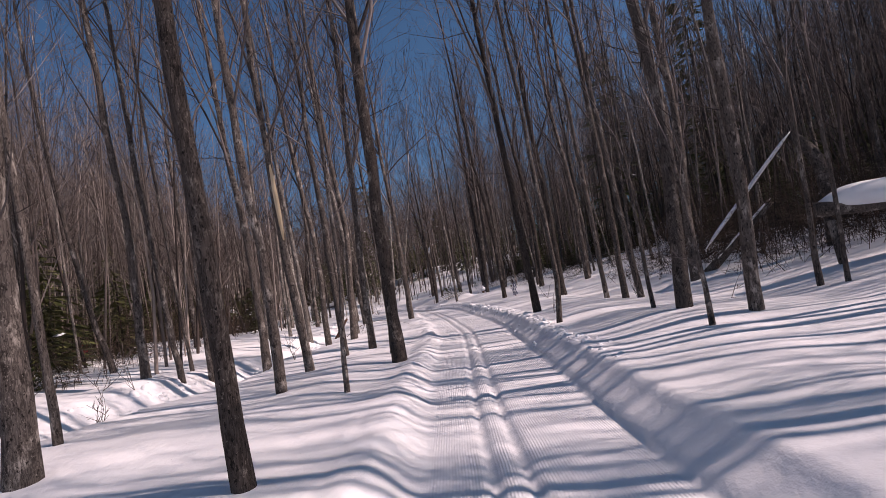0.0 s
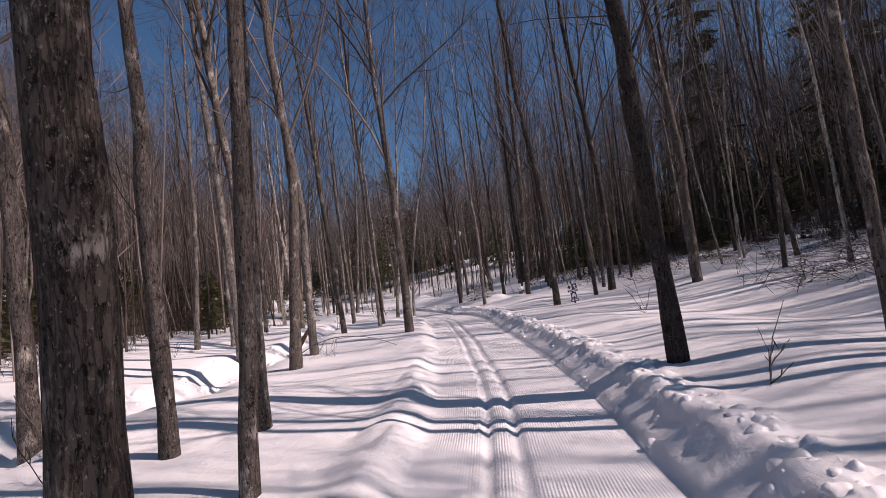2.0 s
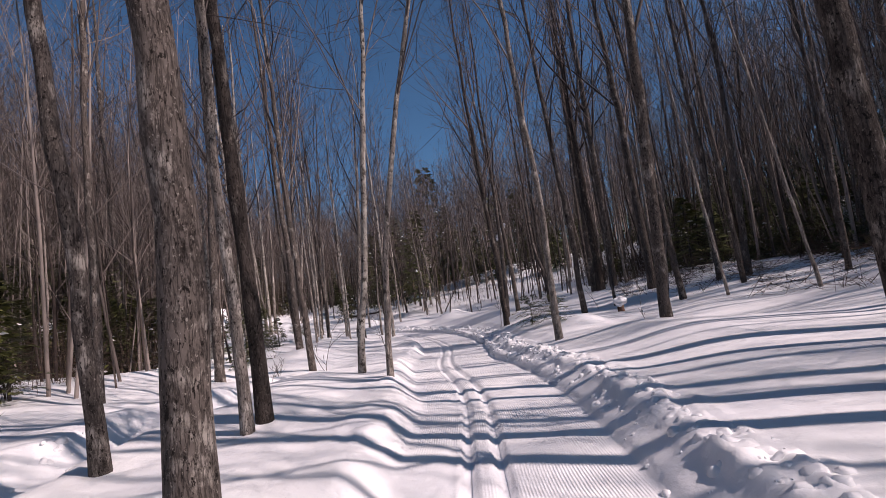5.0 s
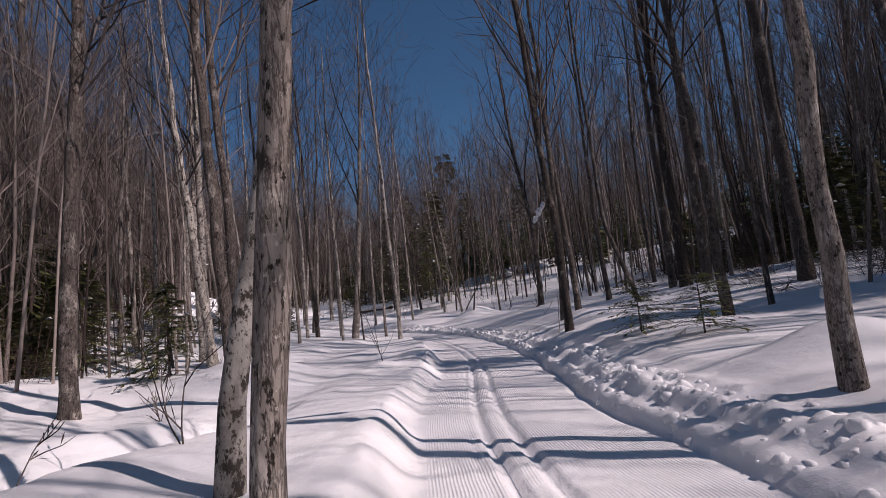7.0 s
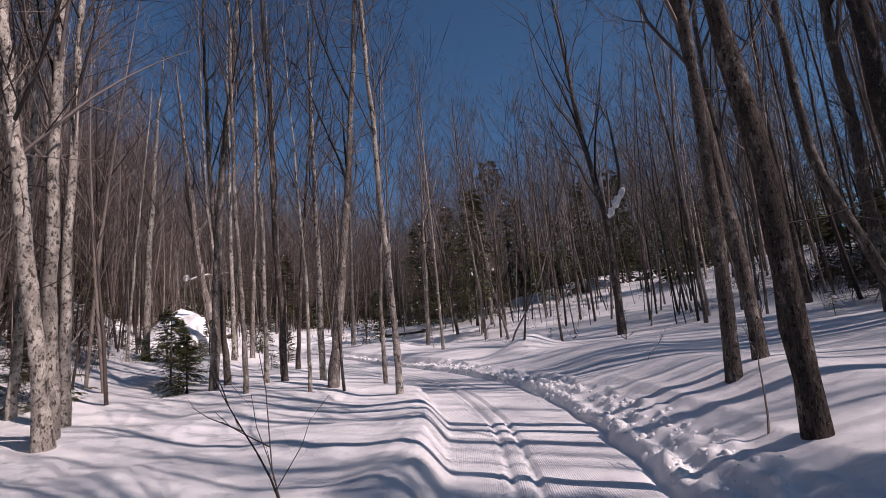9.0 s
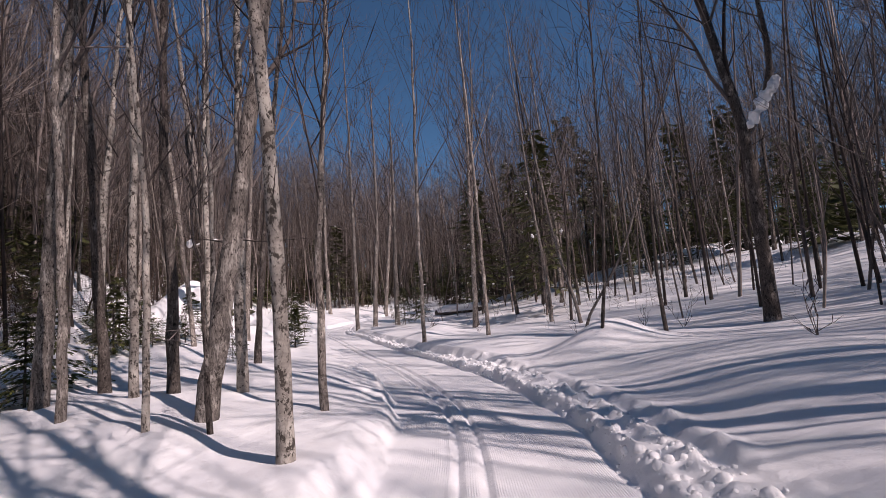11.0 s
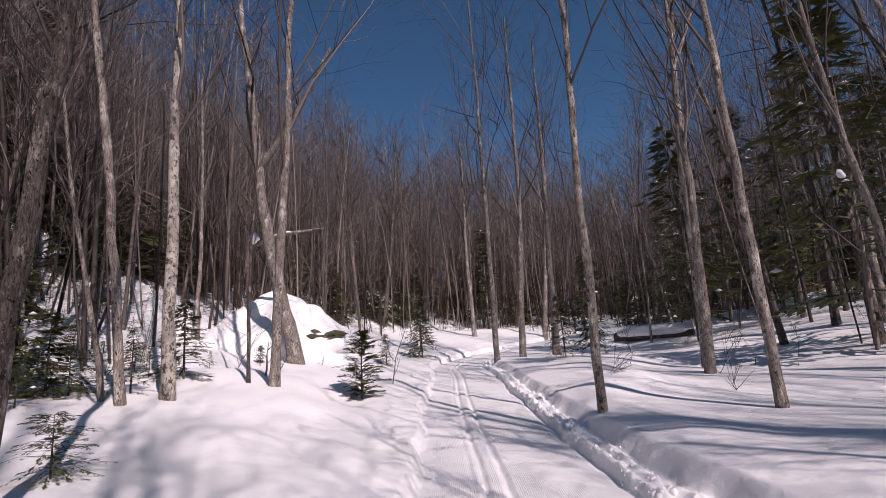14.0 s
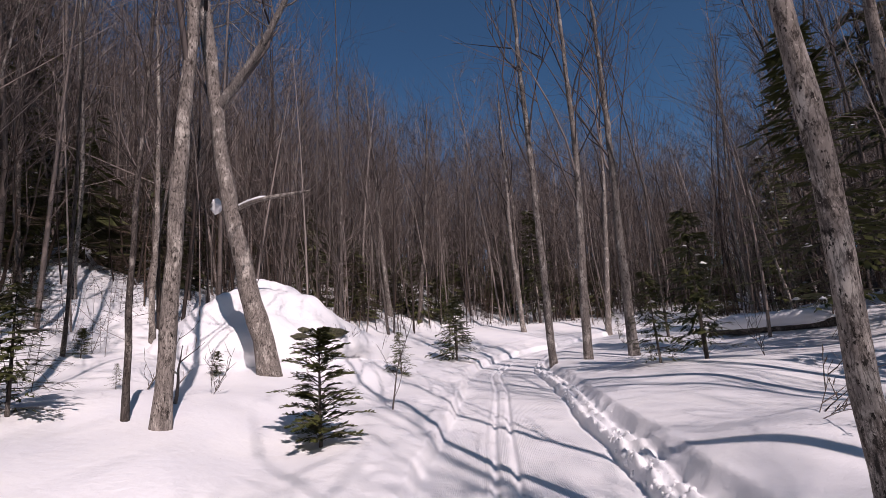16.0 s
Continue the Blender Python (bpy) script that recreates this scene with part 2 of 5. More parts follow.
def snow_material(name, groomed=False):
    m, n, l, p = material(name)
    tc = n.new("ShaderNodeTexCoord")
    pos = n.new("ShaderNodeNewGeometry").outputs["Position"]
    big = noise_tex(n, l, pos, 0.9, 3)
    col = mixed(n, l, ramp(n, l, big, 0.35, 0.7), (0.83, 0.83, 0.85), (0.90, 0.895, 0.89))
    specks = noise_tex(n, l, pos, 55, 2)
    col = mixed(n, l, ramp(n, l, specks, 0.76, 0.80), col, (0.22, 0.17, 0.12))
    l.new(col, p.inputs["Base Color"])
    p.inputs["Roughness"].default_value = 0.55
    p.inputs["Specular IOR Level"].default_value = 0.3
    out = bumped(n, l, p, noise_tex(n, l, pos, 9, 5), 0.35, 0.04)
    out = bumped(n, l, p, noise_tex(n, l, pos, 90, 3), 0.25, 0.006, out)
    if groomed:
        uv = n.new("ShaderNodeUVMap")
        uv.uv_map = "trail"
        sep = n.new("ShaderNodeSeparateXYZ")
        l.new(uv.outputs[0], sep.inputs[0])
        warp = n.new("ShaderNodeMath")
        warp.operation = "MULTIPLY_ADD"
        l.new(noise_tex(n, l, pos, 1.2, 2), warp.inputs[0])
        warp.inputs[1].default_value = 0.03
        l.new(sep.outputs[0], warp.inputs[2])
        wave = n.new("ShaderNodeMath")
        wave.operation = "SINE"
        k = n.new("ShaderNodeMath")
        k.operation = "MULTIPLY"
        l.new(warp.outputs[0], k.inputs[0])
        k.inputs[1].default_value = 2 * math.pi / 0.023
        l.new(k.outputs[0], wave.inputs[0])
        msk = n.new("ShaderNodeMath")
        msk.operation = "MULTIPLY"
        l.new(wave.outputs[0], msk.inputs[0])
        worn = n.new("ShaderNodeMath")
        worn.operation = "MULTIPLY"
        l.new(sep.outputs[1], worn.inputs[0])
        l.new(ramp(n, l, noise_tex(n, l, pos, 0.8, 3), 0.36, 0.6), worn.inputs[1])
        l.new(worn.outputs[0], msk.inputs[1])
        bumped(n, l, p, msk.outputs[0], 0.4, 0.005, out)
    return m


def bark_material(name, dark, mid, pale, patch, furrow, smooth_bark=False):
    """patch: how much of it pale lichen covers; furrow: depth of the ridges in metres."""
    m, n, l, p = material(name)
    tc = n.new("ShaderNodeTexCoord")
    info = n.new("ShaderNodeObjectInfo")
    add = n.new("ShaderNodeVectorMath")
    l.new(tc.outputs["Object"], add.inputs[0])
    sc = n.new("ShaderNodeVectorMath")
    sc.operation = "SCALE"
    sc.inputs[0].default_value = (37, 91, 53)
    l.new(info.outputs["Random"], sc.inputs["Scale"])
    l.new(sc.outputs[0], add.inputs[1])
    v = add.outputs[0]
    flat_rings = (0.3, 0.3, 2.2)
    ridge = noise_tex(n, l, v, 14 if smooth_bark else 34, 5, flat_rings if smooth_bark else (1, 1, 0.3), 0.6)
    blot = noise_tex(n, l, v, 5.0, 8, (1, 1, 0.55), 0.68)
    stain = noise_tex(n, l, v, 12 if smooth_bark else 10, 8, (1, 1, 0.7) if smooth_bark else (1, 1, 0.5), 0.74)
    flecks = noise_tex(n, l, v, 42, 4, (1, 1, 0.45), 0.6)
    col = mixed(n, l, ramp(n, l, ridge, 0.25, 0.7), tuple(c * 0.7 for c in mid), tuple(c * 1.15 for c in mid))
    lo = 0.66 - 0.3 * patch
    col = mixed(n, l, ramp(n, l, blot, lo, lo + 0.1), col, pale)
    if smooth_bark:
        col = mixed(n, l, ramp(n, l, stain, 0.53, 0.58), col, dark)
    else:
        # long upright flakes with dark seams between them
        seam = n.new("ShaderNodeMath")
        seam.operation = "SUBTRACT"
        l.new(noise_tex(n, l, v, 36, 5, (1, 1, 0.17), 0.6), seam.inputs[0])
        seam.inputs[1].default_value = 0.5
        apart = n.new("ShaderNodeMath")
        apart.operation = "ABSOLUTE"
        l.new(seam.outputs[0], apart.inputs[0])
        flake = ramp(n, l, apart.outputs[0], -0.02, 0.06)
        col = mixed(n, l, flake, tuple(c * 1.5 for c in dark), col)
        col = mixed(n, l, ramp(n, l, stain, 0.55, 0.63), col, tuple(c * 1.4 for c in dark))
    col = mixed(n, l, ramp(n, l, flecks, 0.58, 0.64), col, tuple(c * 0.8 for c in dark))
    if not smooth_bark:
        col = mixed(n, l, ramp(n, l, noise_tex(n, l, v, 55, 5, (1, 1, 0.7), 0.7), 0.6, 0.66), col, tuple(c * 0.8 for c in pale))
    tone = n.new("ShaderNodeMix")
    tone.data_type, tone.blend_type = "RGBA", "MULTIPLY"
    tone.inputs[0].default_value = 1
    l.new(col, tone.inputs[6])
    l.new(mixed(n, l, info.outputs["Random"], (0.7, 0.7, 0.7), (1.2, 1.17, 1.13)), tone.inputs[7])
    l.new(tone.outputs[2], p.inputs["Base Color"])
    p.inputs["Roughness"].default_value = 0.9
    p.inputs["Specular IOR Level"].default_value = 0.15
    out = bumped(n, l, p, ridge, 0.5, furrow * 0.3)
    out = bumped(n, l, p, flecks, 0.4, furrow * 0.2, out)
    if not smooth_bark:
        out = bumped(n, l, p, flake, 0.7, furrow * 0.35, out)
    bumped(n, l, p, blot, 0.4, furrow * 0.4, out)
    return m


def plain_material(name, a, b, scale=8.0, rough=0.8, bump=0.004, stretch=None):
    m, n, l, p = material(name)
    v = n.new("ShaderNodeTexCoord").outputs["Object"]
    t = noise_tex(n, l, v, scale, 5, stretch)
    l.new(mixed(n, l, ramp(n, l, t, 0.3, 0.7), a, b), p.inputs["Base Color"])
    p.inputs["Roughness"].default_value = rough
    p.inputs["Specular IOR Level"].default_value = 0.2
    bumped(n, l, p, t, 0.6, bump)
    return m


def needle_material():
    m, n, l, p = material("needles")
    info = n.new("ShaderNodeObjectInfo")
    geo = n.new("ShaderNodeNewGeometry")
    c = mixed(n, l, geo.outputs["Random Per Island"], (0.034, 0.044, 0.013), (0.16, 0.165, 0.05))
    l.new(mixed(n, l, info.outputs["Random"], c, (0.065, 0.07, 0.024)), p.inputs["Base Color"])
    p.inputs["Roughness"].default_value = 0.6
    p.inputs["Specular IOR Level"].default_value = 0.25
    return m


def twig_material(name, dark, light, tone, bias):
    """Bare stems, each of its own shade; bias above 1 leaves only a few of them light."""
    m, n, l, p = material(name)
    info = n.new("ShaderNodeObjectInfo")
    geo = n.new("ShaderNodeNewGeometry")
    shade = n.new("ShaderNodeMath")
    shade.operation = "POWER"
    l.new(geo.outputs["Random Per Island"], shade.inputs[0])
    shade.inputs[1].default_value = bias
    c = mixed(n, l, shade.outputs[0], dark, light)
    part_tone = n.new("ShaderNodeMath")
    part_tone.operation = "MULTIPLY"
    l.new(info.outputs["Random"], part_tone.inputs[0])
    part_tone.inputs[1].default_value = 0.4
    l.new(mixed(n, l, part_tone.outputs[0], c, tone), p.inputs["Base Color"])
    p.inputs["Roughness"].default_value = 0.85
    p.inputs["Specular IOR Level"].default_value = 0.15
    return m


SNOW_GROUND = snow_material("snow_cover", groomed=True)
SNOW = snow_material("fresh_snow")
BARK_DARK = bark_material("bark_maple", (0.02, 0.016, 0.0145), (0.12, 0.102, 0.093), (0.36, 0.325, 0.295), 0.42, 0.026)
BARK_ROUGH = bark_material("bark_rough", (0.014, 0.011, 0.010), (0.075, 0.062, 0.056), (0.24, 0.215, 0.195), 0.36, 0.05)
BARK_GREY = bark_material("bark_grey", (0.032, 0.027, 0.024), (0.24, 0.212, 0.194), (0.50, 0.46, 0.42), 0.48, 0.016)
BARK_PALE = bark_material("bark_birch", (0.06, 0.052, 0.046), (0.28, 0.255, 0.232), (0.46, 0.43, 0.39), 0.62, 0.009, True)
BARKS = {"rough": BARK_ROUGH, "dark": BARK_DARK, "grey": BARK_GREY, "pale": BARK_PALE}
RAW_WOOD = plain_material("bare_wood", (0.42, 0.30, 0.18), (0.66, 0.53, 0.37), 14, 0.75, 0.006, (1, 1, 0.15))
ROTTEN = plain_material("weathered_wood", (0.07, 0.038, 0.028), (0.19, 0.105, 0.075), 18, 0.9, 0.01, (1, 1, 0.2))
NEEDLES = needle_material()
TWIGS = twig_material("twigs", (0.018, 0.013, 0.011), (0.40, 0.34, 0.305), (0.105, 0.08, 0.073), 1.8)
CROWN = twig_material("crown_branches", (0.02, 0.016, 0.015), (0.24, 0.2, 0.188), (0.075, 0.06, 0.057), 1.6)
DEAD_BRUSH = twig_material("dead_brush", (0.02, 0.014, 0.011), (0.15, 0.105, 0.08), (0.06, 0.042, 0.034), 1.5)
ROCK = plain_material("mossy_rock", (0.03, 0.034, 0.018), (0.12, 0.11, 0.075), 14, 0.9, 0.03)


def flat_paint(name, col, rough=0.5):
    m, n, l, p = material(name)
    v = n.new("ShaderNodeTexCoord").outputs["Object"]
    t = noise_tex(n, l, v, 40, 3)
    l.new(mixed(n, l, ramp(n, l, t, 0.3, 0.75), col, tuple(c * 0.75 for c in col)), p.inputs["Base Color"])
    p.inputs["Roughness"].default_value = rough
    return m


PAINT_NAVY, PAINT_WHITE = flat_paint("navy_paint", (0.02, 0.035, 0.10)), flat_paint("white_paint", (0.75, 0.75, 0.75))
PAINT_BLACK, PAINT_RED = flat_paint("black_paint", (0.02, 0.02, 0.022)), flat_paint("red_paint", (0.45, 0.02, 0.03))

# ---- mesh helpers ----
def mesh_object(name, verts, faces, mat, parent=None, label="", smooth_faces=True):
    me = bpy.data.meshes.new(name)
    me.from_pydata(verts, [], faces)
    me.materials.append(mat)
    if smooth_faces:
        me.polygons.foreach_set("use_smooth", [True] * len(me.polygons))
    ob = new(name, me)
    if parent:
        ob.parent = parent
    if label:
        ob["label"] = label
    return ob


def quad_object(name, verts, quads, mat):
    """One large mesh from arrays of places and of four indices a face."""
    verts, quads = np.asarray(verts, np.float32), np.asarray(quads, np.int32)
    me = bpy.data.meshes.new(name)
    me.vertices.add(len(verts))
    me.vertices.foreach_set("co", verts.ravel())
    me.loops.add(quads.size)
    me.loops.foreach_set("vertex_index", quads.ravel())
    me.polygons.add(len(quads))
    me.polygons.foreach_set("loop_start", np.arange(0, quads.size, 4, dtype=np.int32))
    me.update(calc_edges=True)
    me.materials.append(mat)
    return new(name, me)


def part(name, bm, mat, parent, label=""):
    me = bpy.data.meshes.new(name)
    bm.to_mesh(me)
    bm.free()
    me.materials.append(mat)
    ob = new(name, me)
    ob.parent = parent
    if label:
        ob["label"] = label
    return ob


# ---- the snow-covered ground, one sheet to the horizon ----
def spread(fine, step, reach, grow):
    out, v = list(fine), fine[-1]
    while v < reach:
        step *= grow
        v += step
        out.append(v)
    return out


right_cols = spread(np.arange(0, 3.2, 0.042), 0.042, 900, 1.085)
left_cols = spread(np.arange(0, 1.9, 0.042), 0.042, 900, 1.075)
cols = np.array([-v for v in left_cols[:0:-1]] + right_cols)
ahead = spread(np.arange(1.0, 61, 0.055), 0.055, 900, 1.08)
behind = spread(np.arange(0, 1, 0.2), 0.2, 600, 1.12)
rows_y = np.array([1.0 - v for v in behind[:0:-1]] + ahead)
gx = np.interp(rows_y, TY, TX)[:, None] + cols[None, :]
gy = np.repeat(rows_y[:, None], len(cols), 1)
gz = height(gx.ravel(), gy.ravel())
nr, nc = gx.shape
gi = np.arange(nr * nc).reshape(nr, nc)
quads = np.stack([gi[:-1, :-1], gi[:-1, 1:], gi[1:, 1:], gi[1:, :-1]], -1).reshape(-1, 4)
ground = quad_object("ground", np.stack([gx.ravel(), gy.ravel(), gz], 1), quads, SNOW_GROUND)
ground.data.polygons.foreach_set("use_smooth", np.ones(len(quads), bool))
tagged(ground, "deep white snow with a groomed ski trail and two ski grooves", "snow", kind="structure")
gs, gd = station(gx.ravel(), gy.ravel())
gl, gr = trail_half(gs)
flat = smooth(0.02, 0.1, gd + gl) * smooth(0.02, 0.1, gr - gd) * smooth(0.06, 0.1, np.abs(np.abs(gd) - 0.125)) * smooth(-40, -39, gs)
uv = ground.data.uv_layers.new(name="trail")
loop_v = np.empty(len(ground.data.loops), np.int32)
ground.data.loops.foreach_get("vertex_index", loop_v)
uv.data.foreach_set("uv", np.stack([gd, flat], 1)[loop_v].ravel().astype(np.float32))

# ---- trees ----
class Tubes:
    """Gathers tapered tubes into one mesh."""

    def __init__(self):
        self.v, self.f = [], []

    def add(self, pts, radii, sides):
        pts = np.asarray(pts, float)
        n = len(pts)
        tan = np.gradient(pts, axis=0)
        tan /= np.linalg.norm(tan, axis=1)[:, None] + 1e-9
        ref = np.array([1.0, 0, 0]) if abs(tan[0, 0]) < 0.8 else np.array([0, 1.0, 0])
        a = np.cross(tan, ref)
        a /= np.linalg.norm(a, axis=1)[:, None] + 1e-9
        b = np.cross(tan, a)
        ang = np.arange(sides) * 2 * math.pi / sides
        ring = pts[:, None] + np.asarray(radii)[:, None, None] * (np.cos(ang)[None, :, None] * a[:, None] + np.sin(ang)[None, :, None] * b[:, None])
        k = len(self.v)
        self.v.extend(ring.reshape(-1, 3).tolist())
        for i in range(n - 1):
            for j in range(sides):
                j2 = (j + 1) % sides
                self.f.append((k + i * sides + j, k + i * sides + j2, k + (i + 1) * sides + j2, k + (i + 1) * sides + j))

    def blade(self, p, q, w):
        """A flat narrow spray from p to q."""
        k = len(self.v)
        side = np.cross(q - p, (0.3, 0.2, 1.0))
        side = side / (np.linalg.norm(side) + 1e-9) * w
        m = p * 0.45 + q * 0.55
        self.v.extend([p.tolist(), (m + side).tolist(), q.tolist(), (m - side).tolist()])
        self.f.append((k, k + 1, k + 2, k + 3))


def bend_path(pts, n):
    """A smooth curve of n points through the given ones (by height)."""
    pts = np.asarray(pts, float)
    t = np.r_[0, np.cumsum(np.linalg.norm(np.diff(pts, axis=0), axis=1))]
    tt = np.linspace(0, t[-1], n)
    raw = np.stack([np.interp(tt, t, pts[:, i]) for i in range(3)], 1)
    for _ in range(2):
        raw[1:-1] = 0.25 * raw[:-2] + 0.5 * raw[1:-1] + 0.25 * raw[2:]
    return raw


def limb(tubes, rng, start, way, length, radius, depth, twigs):
    if depth == 0:
        e = np.array(start) + np.array(way) / np.linalg.norm(way) * length + np.array([0, 0, 0.06 * length])
        tubes.blade(np.array(start), e, max(radius, 0.005))
        return
    n = 5 if depth > 1 else 3
    pts = [np.array(start)]
    way = np.array(way) / np.linalg.norm(way)
    for _ in range(n):
        way = way + rng.normal(0, 0.13, 3) + np.array([0, 0, 0.09])
        way /= np.linalg.norm(way)
        pts.append(pts[-1] + way * length / n)
    tubes.add(pts, np.linspace(radius, max(radius * 0.18, 0.003), n + 1), 4 if radius > 0.02 else 3)
    for _ in range(twigs):
        i = rng.randint(1, n + 1)
        p = pts[i - 1] + (pts[i] - pts[i - 1]) * rng.rand()
        side = np.cross(way, rng.normal(size=3))
        side /= np.linalg.norm(side) + 1e-9
        limb(tubes, rng, p, way * 0.75 + side * rng.uniform(0.45, 0.85), length * rng.uniform(0.28, 0.55), max(radius * 0.45, 0.0065), depth - 1, twigs)


def bare_tree(path, r, bark, seed, crown=0.5, limbs=10, fork=None, detail=2, name="bare_tree"):
    """path: points of the trunk from the snow up, in metres from its foot. Returns the thing at the origin: trunk, branches."""
    rng = np.random.RandomState(seed)
    root = new(name)
    H = path[-1][2]
    n = max(12, int(H * 2.4))
    pts = bend_path(path, n)
    wander = np.cumsum(rng.normal(0, 0.014, (n - 1, 3)) * (1, 1, 0), 0)
    pts[1:] += wander - np.linspace(0, 1, n - 1)[:, None] * wander[-1] * 0.7
    pts[0] -= (0, 0, 0.3)
    f = np.linspace(0, 1, n)
    rad = r * (1 - 0.86 * f ** 1.15) * (1 + 0.28 * np.exp(-f * H / 0.22)) * (1 + rng.normal(0, 0.05, n)) + 0.004
    t = Tubes()
    sides = 11 if r > 0.06 else 6
    t.add(pts, rad, sides)
    v = np.array(t.v)
    v[:, :2] += rng.normal(0, r * 0.035, (len(v), 2))
    mesh_object("trunk", v.tolist(), t.f, BARKS[bark], root)
    b = Tubes()
    for k in range(limbs):
        g = crown + (0.97 - crown) * ((k + rng.rand()) / limbs) ** 1.15
        p = np.array([np.interp(g, f, pts[:, i]) for i in range(3)])
        az = rng.rand() * 2 * math.pi
        up = rng.uniform(1.1, 3.7)
        length = H * rng.uniform(0.2, 0.42) * (1.15 - 0.6 * (g - crown) / (1 - crown))
        limb(b, rng, p, (math.cos(az), math.sin(az), up), length, max(0.01, r * (1 - 0.86 * g) * rng.uniform(0.3, 0.58)), detail, 5)
    for k in range(rng.randint(1, 5)):
        g = rng.uniform(0.12, crown)
        p = np.array([np.interp(g, f, pts[:, i]) for i in range(3)])
        az = rng.rand() * 2 * math.pi
        limb(b, rng, p, (math.cos(az), math.sin(az), rng.uniform(0.0, 0.9)), rng.uniform(0.4, 1.4), max(0.004, r * 0.1), 1, 3)
    mesh_object("crown", b.v, b.f, CROWN, root)
    if fork:
        t = Tubes()
        for start, *rest in fork:
            p = np.array([np.interp(start, f, pts[:, i]) for i in range(3)])
            q = bend_path([p, *[p + np.array(o) for o in rest]], 9)
            t.add(q, np.linspace(r * (1 - 0.8 * start) * 0.8, r * 0.2, 9), 9)
            for _ in range(5):
                j = rng.randint(3, 9)
                az = rng.rand() * 6.28
                limb(t, rng, q[j], (math.cos(az), math.sin(az), 0.9), rng.uniform(0.8, 2.2), r * 0.14, 2, 4)
        mesh_object("fork", t.v, t.f, BARKS[bark], root)
    return root


def fir(H, seed, spread_w=0.42, shoots=9, bare=0.0, shoot=0.16, name="fir", taper=0.85, lift=0.0):
    """A spruce or fir with drooping whorls of needled shoots: trunk, needles, and a few pads of snow."""
    rg = np.random.RandomState(seed)
    root = new(name)
    t = Tubes()
    lean = rg.normal(0, 0.02, 2) * H
    t.add([(0, 0, -0.2), (lean[0] * 0.5, lean[1] * 0.5, H * 0.5), (lean[0], lean[1], H)], (0.013 * H + 0.008, 0.008 * H + 0.005, 0.004), 7)
    g, pads = Tubes(), Tubes()
    z = H * (0.06 + 0.25 * bare)
    step = max(0.048 if H < 1.5 else 0.085, H * 0.036)
    while z < H * 0.985:
        reach = spread_w * (H - z) ** taper * H ** (1 - taper) * rg.uniform(0.75, 1.1) + 0.04 * H * 0.3
        for k in range(rg.randint(3, 6)):
            az = rg.rand() * 2 * math.pi
            out = np.array([math.cos(az), math.sin(az), 0])
            length = reach * rg.uniform(0.45, 1.12)
            p0 = np.array([lean[0] * z / H, lean[1] * z / H, z])
            rise = 0.38 * (z / H) - 0.10 + lift * rg.uniform(0.4, 1.3)
            p1 = p0 + out * length * 0.55 + np.array([0, 0, rise * length * 0.8])
            p2 = p0 + out * length + np.array([0, 0, (rise - 0.14) * length])
            t.add([p0, p1, p2], (0.004 + 0.0016 * H, 0.003 + 0.0008 * H, 0.002), 3)
            count = max(4, int(shoots * (0.45 + 0.75 * length / (reach + 0.01))))
            side = np.array([-out[1], out[0], 0])
            for j in range(count):
                if rg.rand() < bare:
                    continue
                q = 0.15 + 0.87 * (j + rg.rand() * 0.6) / count
                c = (1 - q) ** 2 * p0 + 2 * q * (1 - q) * p1 + q * q * p2
                sgn = 1 if j % 2 else -1
                ln = shoot * H ** 0.55 * rg.uniform(0.6, 1.2) * (1.15 - 0.5 * q)
                tip = c + (out * 0.75 + side * sgn * rg.uniform(0.4, 0.95) + np.array([0, 0, rg.uniform(-0.45, 0.08) + lift])) * ln
                g.blade(c, tip, 0.11 * ln + 0.006)
                g.blade(c + (tip - c) * 0.3, tip + (side * -sgn * 0.45 + np.array([0, 0, -0.12])) * ln * 0.8, 0.085 * ln + 0.005)
            g.blade(p1 * 0.5 + p2 * 0.5, p2 + out * 0.05 * H ** 0.5, 0.03)
            if rg.rand() < 0.09 and H > 1.8:
                c = p1 * 0.6 + p2 * 0.4 + np.array([0, 0, 0.02])
                w = rg.uniform(0.03, 0.075) * min(H, 4) ** 0.5
                a = np.arange(6) * math.pi / 3
                ring = [[c[0] + w * 1.2 * math.cos(b), c[1] + w * math.sin(b), c[2]] for b in a]
                kk = len(pads.v)
                pads.v.extend(ring + [[c[0], c[1], c[2] + w * 0.7], [c[0], c[1], c[2] - w * 0.2]])
                for b in range(6):
                    pads.f.append((kk + b, kk + (b + 1) % 6, kk + 6))
                    pads.f.append((kk + (b + 1) % 6, kk + b, kk + 7))
        z += step * rg.uniform(0.75, 1.25)
    mesh_object("trunk", t.v, t.f, BARK_DARK, root)
    mesh_object("needles", g.v, g.f, NEEDLES, root, smooth_faces=False)
    if pads.v:
        tagged(mesh_object("snow", pads.v, pads.f, SNOW, root), kind="stuff")
    return root

# ---- the trees along the trail, one by one ----
BARK_WORDS = {"dark": "tall bare maple with dark furrowed bark standing in snow", "grey": "tall bare hardwood with smooth grey bark standing in snow",
              "pale": "bare birch with pale mottled bark standing in snow",
              "rough": "thick bare maple with very dark flaking bark in snow"}
SEEDS = iter(range(100, 2000))
STANDING = []


